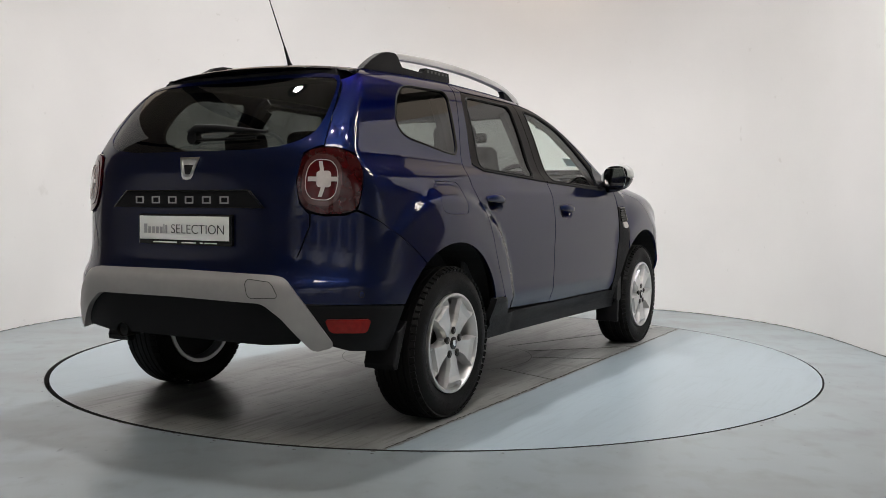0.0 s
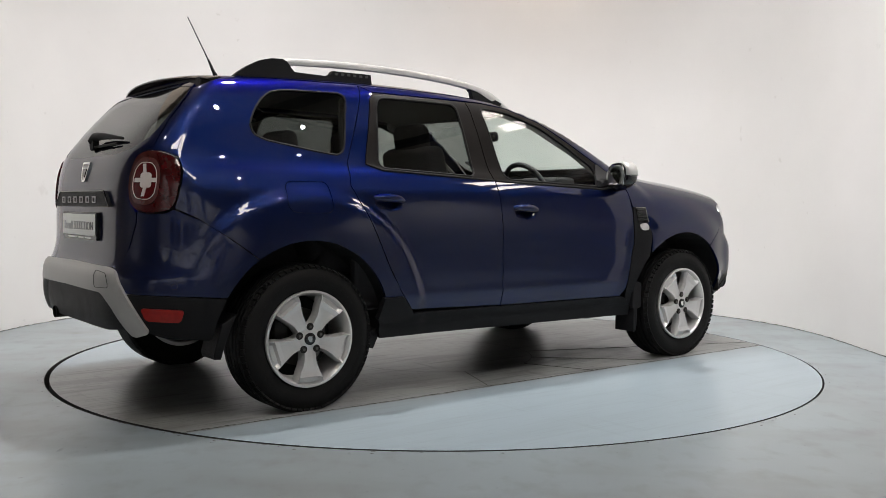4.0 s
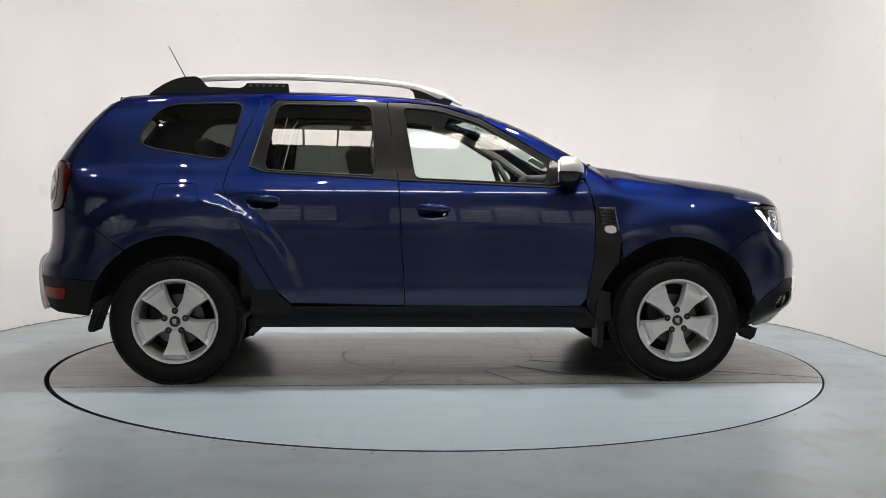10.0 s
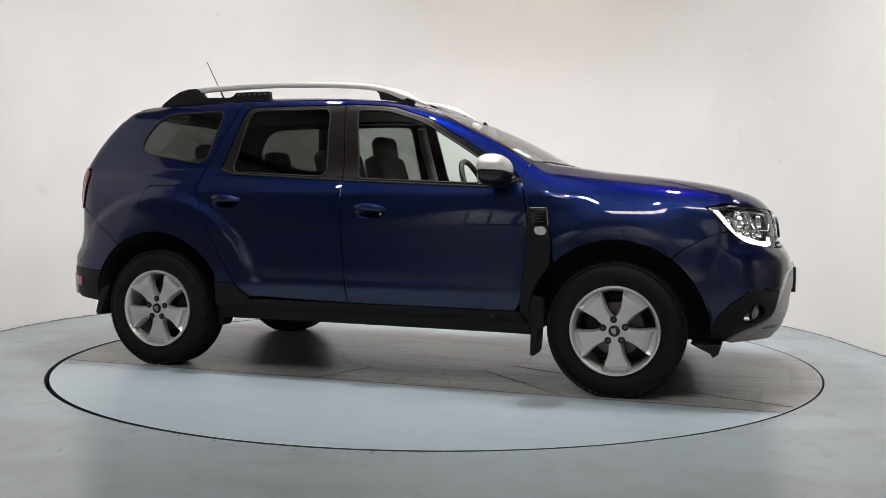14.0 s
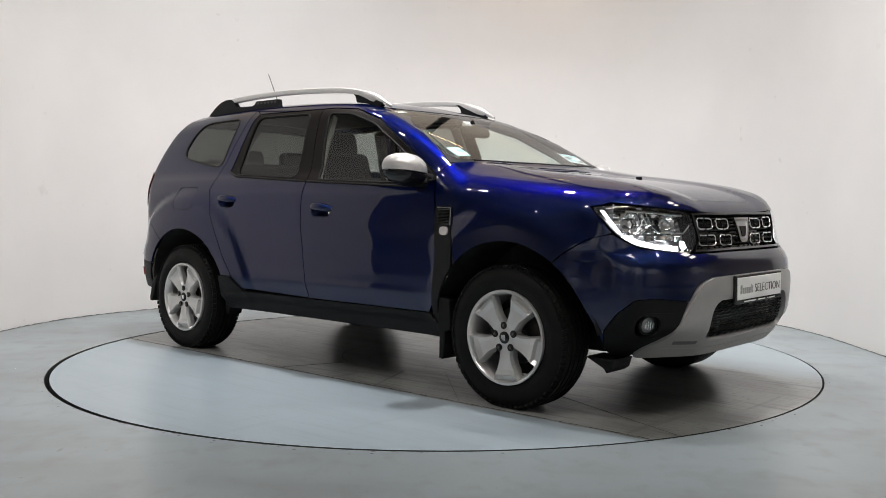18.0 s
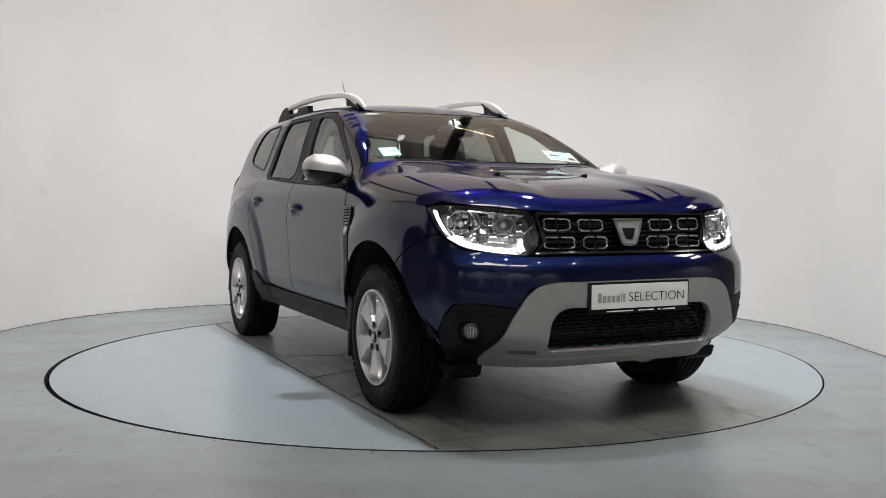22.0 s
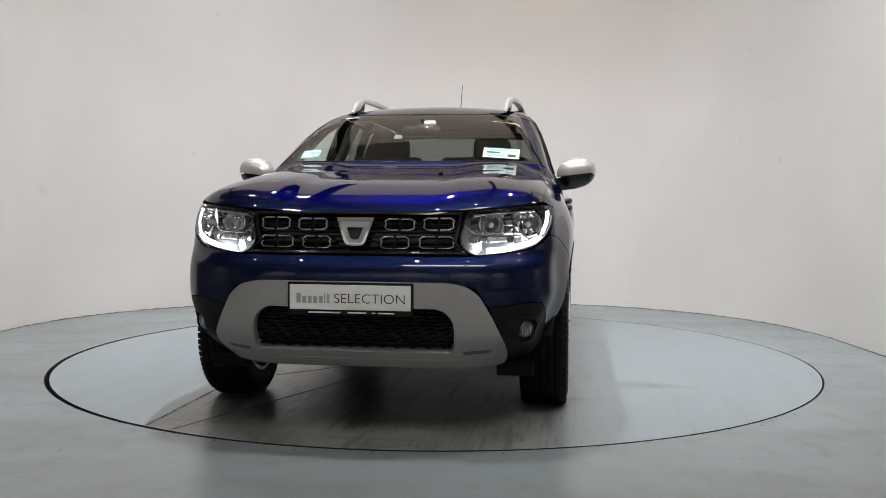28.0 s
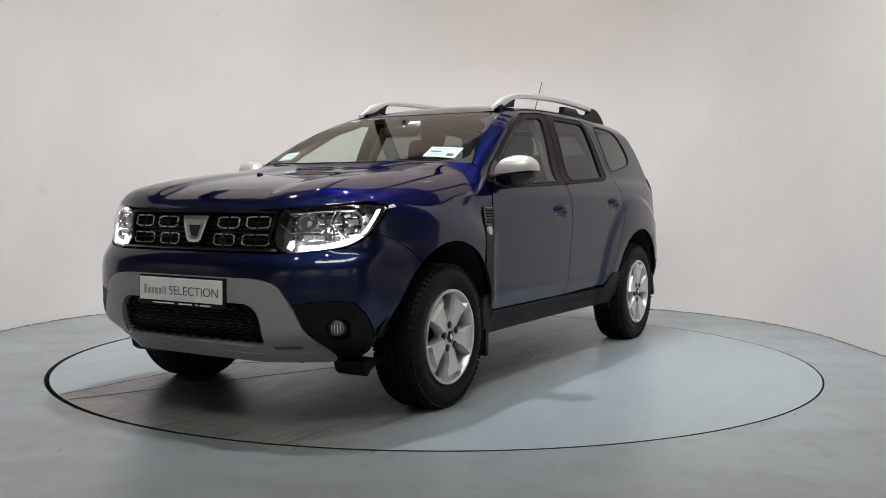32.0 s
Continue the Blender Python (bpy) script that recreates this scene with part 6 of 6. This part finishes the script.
        for a, b, c, d, mm in ((0.10, 0.30, 0.08, 0.92, PAPER_W if base is PAPER_T else PAPER_T), (0.42, 0.55, 0.10, 0.45, INK if base is PAPER_W else WHITE), (0.62, 0.90, 0.12, 0.60, PAPER_T if base is PAPER_W else WHITE), (0.62, 0.86, 0.68, 0.90, INK if base is PAPER_W else PAPER_W)):
            xa, xb, ya, yb = x0 + (x1 - x0) * a, x0 + (x1 - x0) * b, y0 + (y1 - y0) * c, y0 + (y1 - y0) * d
            panel("paper_bar", "top", [(xa, ya), (xb, ya), (xb, yb), (xa, yb)], mm, pp, off=-0.0045, step=0.05, thick=0)


build_cabin()
# ---------------------------------------------------------------- wheels
def build_wheel(sg):
    """A wheel whose outer face looks along y * sg."""
    wheel = empty("wheel")
    wheel.parent = CAR
    bm = bmesh.new()
    w, r0, r1 = 0.108, 0.222, 0.3435
    prof = [(r0, -w + 0.012), (r0 + 0.02, -w), (0.285, -w - 0.004), (0.318, -w + 0.008), (0.336, -w + 0.024)]
    for k in range(5):
        y = -w + 0.030 + k * 0.0342
        prof += [(r1 - 0.001 * (k in (0, 4)), y), (r1, y + 0.026), (r1 - 0.009, y + 0.0275), (r1 - 0.009, y + 0.0325)]
    prof = prof[:-2]
    prof += [(0.336, w - 0.024), (0.318, w - 0.008), (0.300, w - 0.001), (0.285, w + 0.004), (0.262, w + 0.003), (0.258, w + 0.0015), (r0 + 0.02, w), (r0, w - 0.012), (r0 - 0.004, 0)]
    lathe(bm, prof, 96, close=True)
    part("tyre", bm, TYRE, wheel, "black all-season tyre", smooth=True)
    # shoulder blocks of the tread and raised sidewall bars
    bm = bmesh.new()
    for k in range(66):
        for sy in (-1, 1):
            turn = Matrix.Rotation(2 * math.pi * (k + 0.5 * (sy > 0)) / 66, 4, "Y")
            box(bm, 0.0235, 0.030, 0.010, (0, 0, 0), turn=turn @ Matrix.Translation((0, sy * (w - 0.018), 0.3318)) @ pose(0, 0, 0, -sy * 24, 0, sy * 8))
    tagged(part("tread", bm, TYRE, wheel), kind="stuff")
    bm = bmesh.new()
    for k in range(40):
        if k % 20 in (0, 1, 9, 10, 11, 12, 13):
            continue
        turn = Matrix.Rotation(2 * math.pi * k / 40, 4, "Y")
        box(bm, 0.022, 0.002, 0.014, (0, 0, 0), turn=turn @ Matrix.Translation((0, w + 0.0035, 0.274)))
    tagged(part("sidewall_band", bm, TYRE, wheel), kind="stuff")
    bm = bmesh.new()
    lathe(bm, [(0.224, w - 0.004), (0.2235, w + 0.004), (0.214, w + 0.005), (0.205, w - 0.006), (0.196, w - 0.05), (0.192, -0.06), (0.205, -w), (0.224, -w), (0.222, -0.05), (0.222, w - 0.02)], 72, close=True)
    rim = part("rim", bm, ALLOY, wheel, "silver five-spoke alloy rim", smooth=True)
    half = [(0.042, 0.034, 0.003), (0.075, 0.034, 0.003), (0.100, 0.0365, 0.003), (0.122, 0.0425, 0.003), (0.150, 0.0545, 0.002), (0.174, 0.0645, 0.001), (0.181, 0.067, 0.020), (0.2185, 0.077, 0.020)]
    for k in range(5):
        turn = Matrix.Rotation(radians(72 * k + 180), 3, "Y")
        bm = bmesh.new()
        rows = []
        for r, h, dip in half:
            y = w - 0.006 + 0.011 * (1 - ((r - 0.13) / 0.1) ** 2) + 0.007 * (r > 0.17)
            face = h - 0.008
            # the face sinks into a shallow pocket at the spoke's outer end
            share = 0.74 if r > 0.17 else 0.5
            rows.append([bm.verts.new((u, yy, min(r, math.sqrt(0.2185 ** 2 - u * u)))) for u, yy in ((-h - 0.003, y - 0.050), (-h, y - 0.020), (-face - 0.002, y - 0.001), (-face * share, y - dip), (face * share, y - dip), (face + 0.002, y - 0.001), (h, y - 0.020), (h + 0.003, y - 0.050))])
        for a, b in zip(rows, rows[1:]):
            for i in range(7):
                bm.faces.new((a[i], a[i + 1], b[i + 1], b[i]))
        bm.faces.new(rows[0][::-1])
        bm.faces.new(rows[-1])
        bmesh.ops.rotate(bm, verts=bm.verts, matrix=turn)
        part("spoke", bm, ALLOY, rim)
    bm = bmesh.new()
    lathe(bm, [(0.0, w - 0.002), (0.032, w - 0.002), (0.060, w - 0.006), (0.068, w - 0.018), (0.068, w - 0.05), (0.0, w - 0.05)], 40)
    part("hub", bm, ALLOY, rim, smooth=True)
    bm = bmesh.new()
    lathe(bm, [(0.0, w + 0.004), (0.022, w + 0.004), (0.0285, w + 0.001), (0.029, w - 0.004)], 32)
    cap = part("hub_cap", bm, GLOSSBLACK, rim, "black centre cap", smooth=True)
    bm = bmesh.new()
    slab(bm, [(-0.009, 0.013), (0.0135, 0.013), (0.0135, -0.002), (0.004, -0.014), (-0.009, -0.014)], w + 0.003, w + 0.0055, 0.0008)
    part("cap_badge", bm, CHROME, rim, "plain silver badge")
    for k in range(5):
        a = radians(72 * k + 90)
        bm = bmesh.new()
        disc(bm, 0.0115, 0.016, (0.057 * math.cos(a), w - 0.004, 0.057 * math.sin(a)), "y", 6)
        disc(bm, 0.0175, 0.003, (0.057 * math.cos(a), w - 0.0005, 0.057 * math.sin(a)), "y", 18)
        bolt = part("wheel_bolt", bm, BOLT, rim, "dark steel wheel bolt")
        bm = bmesh.new()
        disc(bm, 0.0065, 0.002, (0.057 * math.cos(a), w + 0.0045, 0.057 * math.sin(a)), "y", 12)
        part("bolt_tip", bm, STEEL, rim)
    bm = bmesh.new()
    lathe(bm, [(0.0, 0.03), (0.06, 0.03), (0.065, 0.015), (0.135, 0.015), (0.135, -0.01), (0.0, -0.01)], 48)
    part("brake_disc", bm, STEEL, wheel, "steel brake disc", smooth=True)
    bm = bmesh.new()
    disc(bm, 0.19, 0.01, (0, -0.055, 0), "y", 40)
    part("backplate", bm, UNDER, wheel)
    bm = bmesh.new()
    box(bm, 0.07, 0.06, 0.12, (0.11, 0.012, 0.03), 0.012)
    part("brake_caliper", bm, UNDER, wheel)
    return wheel


WHEEL_Y = 0.765
first = build_wheel(1)
first.matrix_basis = pose(AXLE, WHEEL_Y, HUB_Z, 0, 8, 0)
for x, sg, roll in ((-AXLE, 1, 31), (AXLE, -1, 4), (-AXLE, -1, 0)):
    m = pose(x, sg * WHEEL_Y, HUB_Z, 0, roll, 0 if sg > 0 else 180)
    copy_thing(first, m)


def motions():
    for thing, cx, cy in ((CAR, 0.0868, 0.0475), (TABLE, 0.0, 0.0)):
        rows = []
        for k in range(0, 33):
            deg = 59.616 - 5.6441 * k
            a = radians(deg)
            x, y = -(math.cos(a) * cx - math.sin(a) * cy), -(math.sin(a) * cx + math.cos(a) * cy)
            rows.append((float(k), pose(x, y, 0.0, 0, 0, deg)))
        walk(thing, rows)


motions()
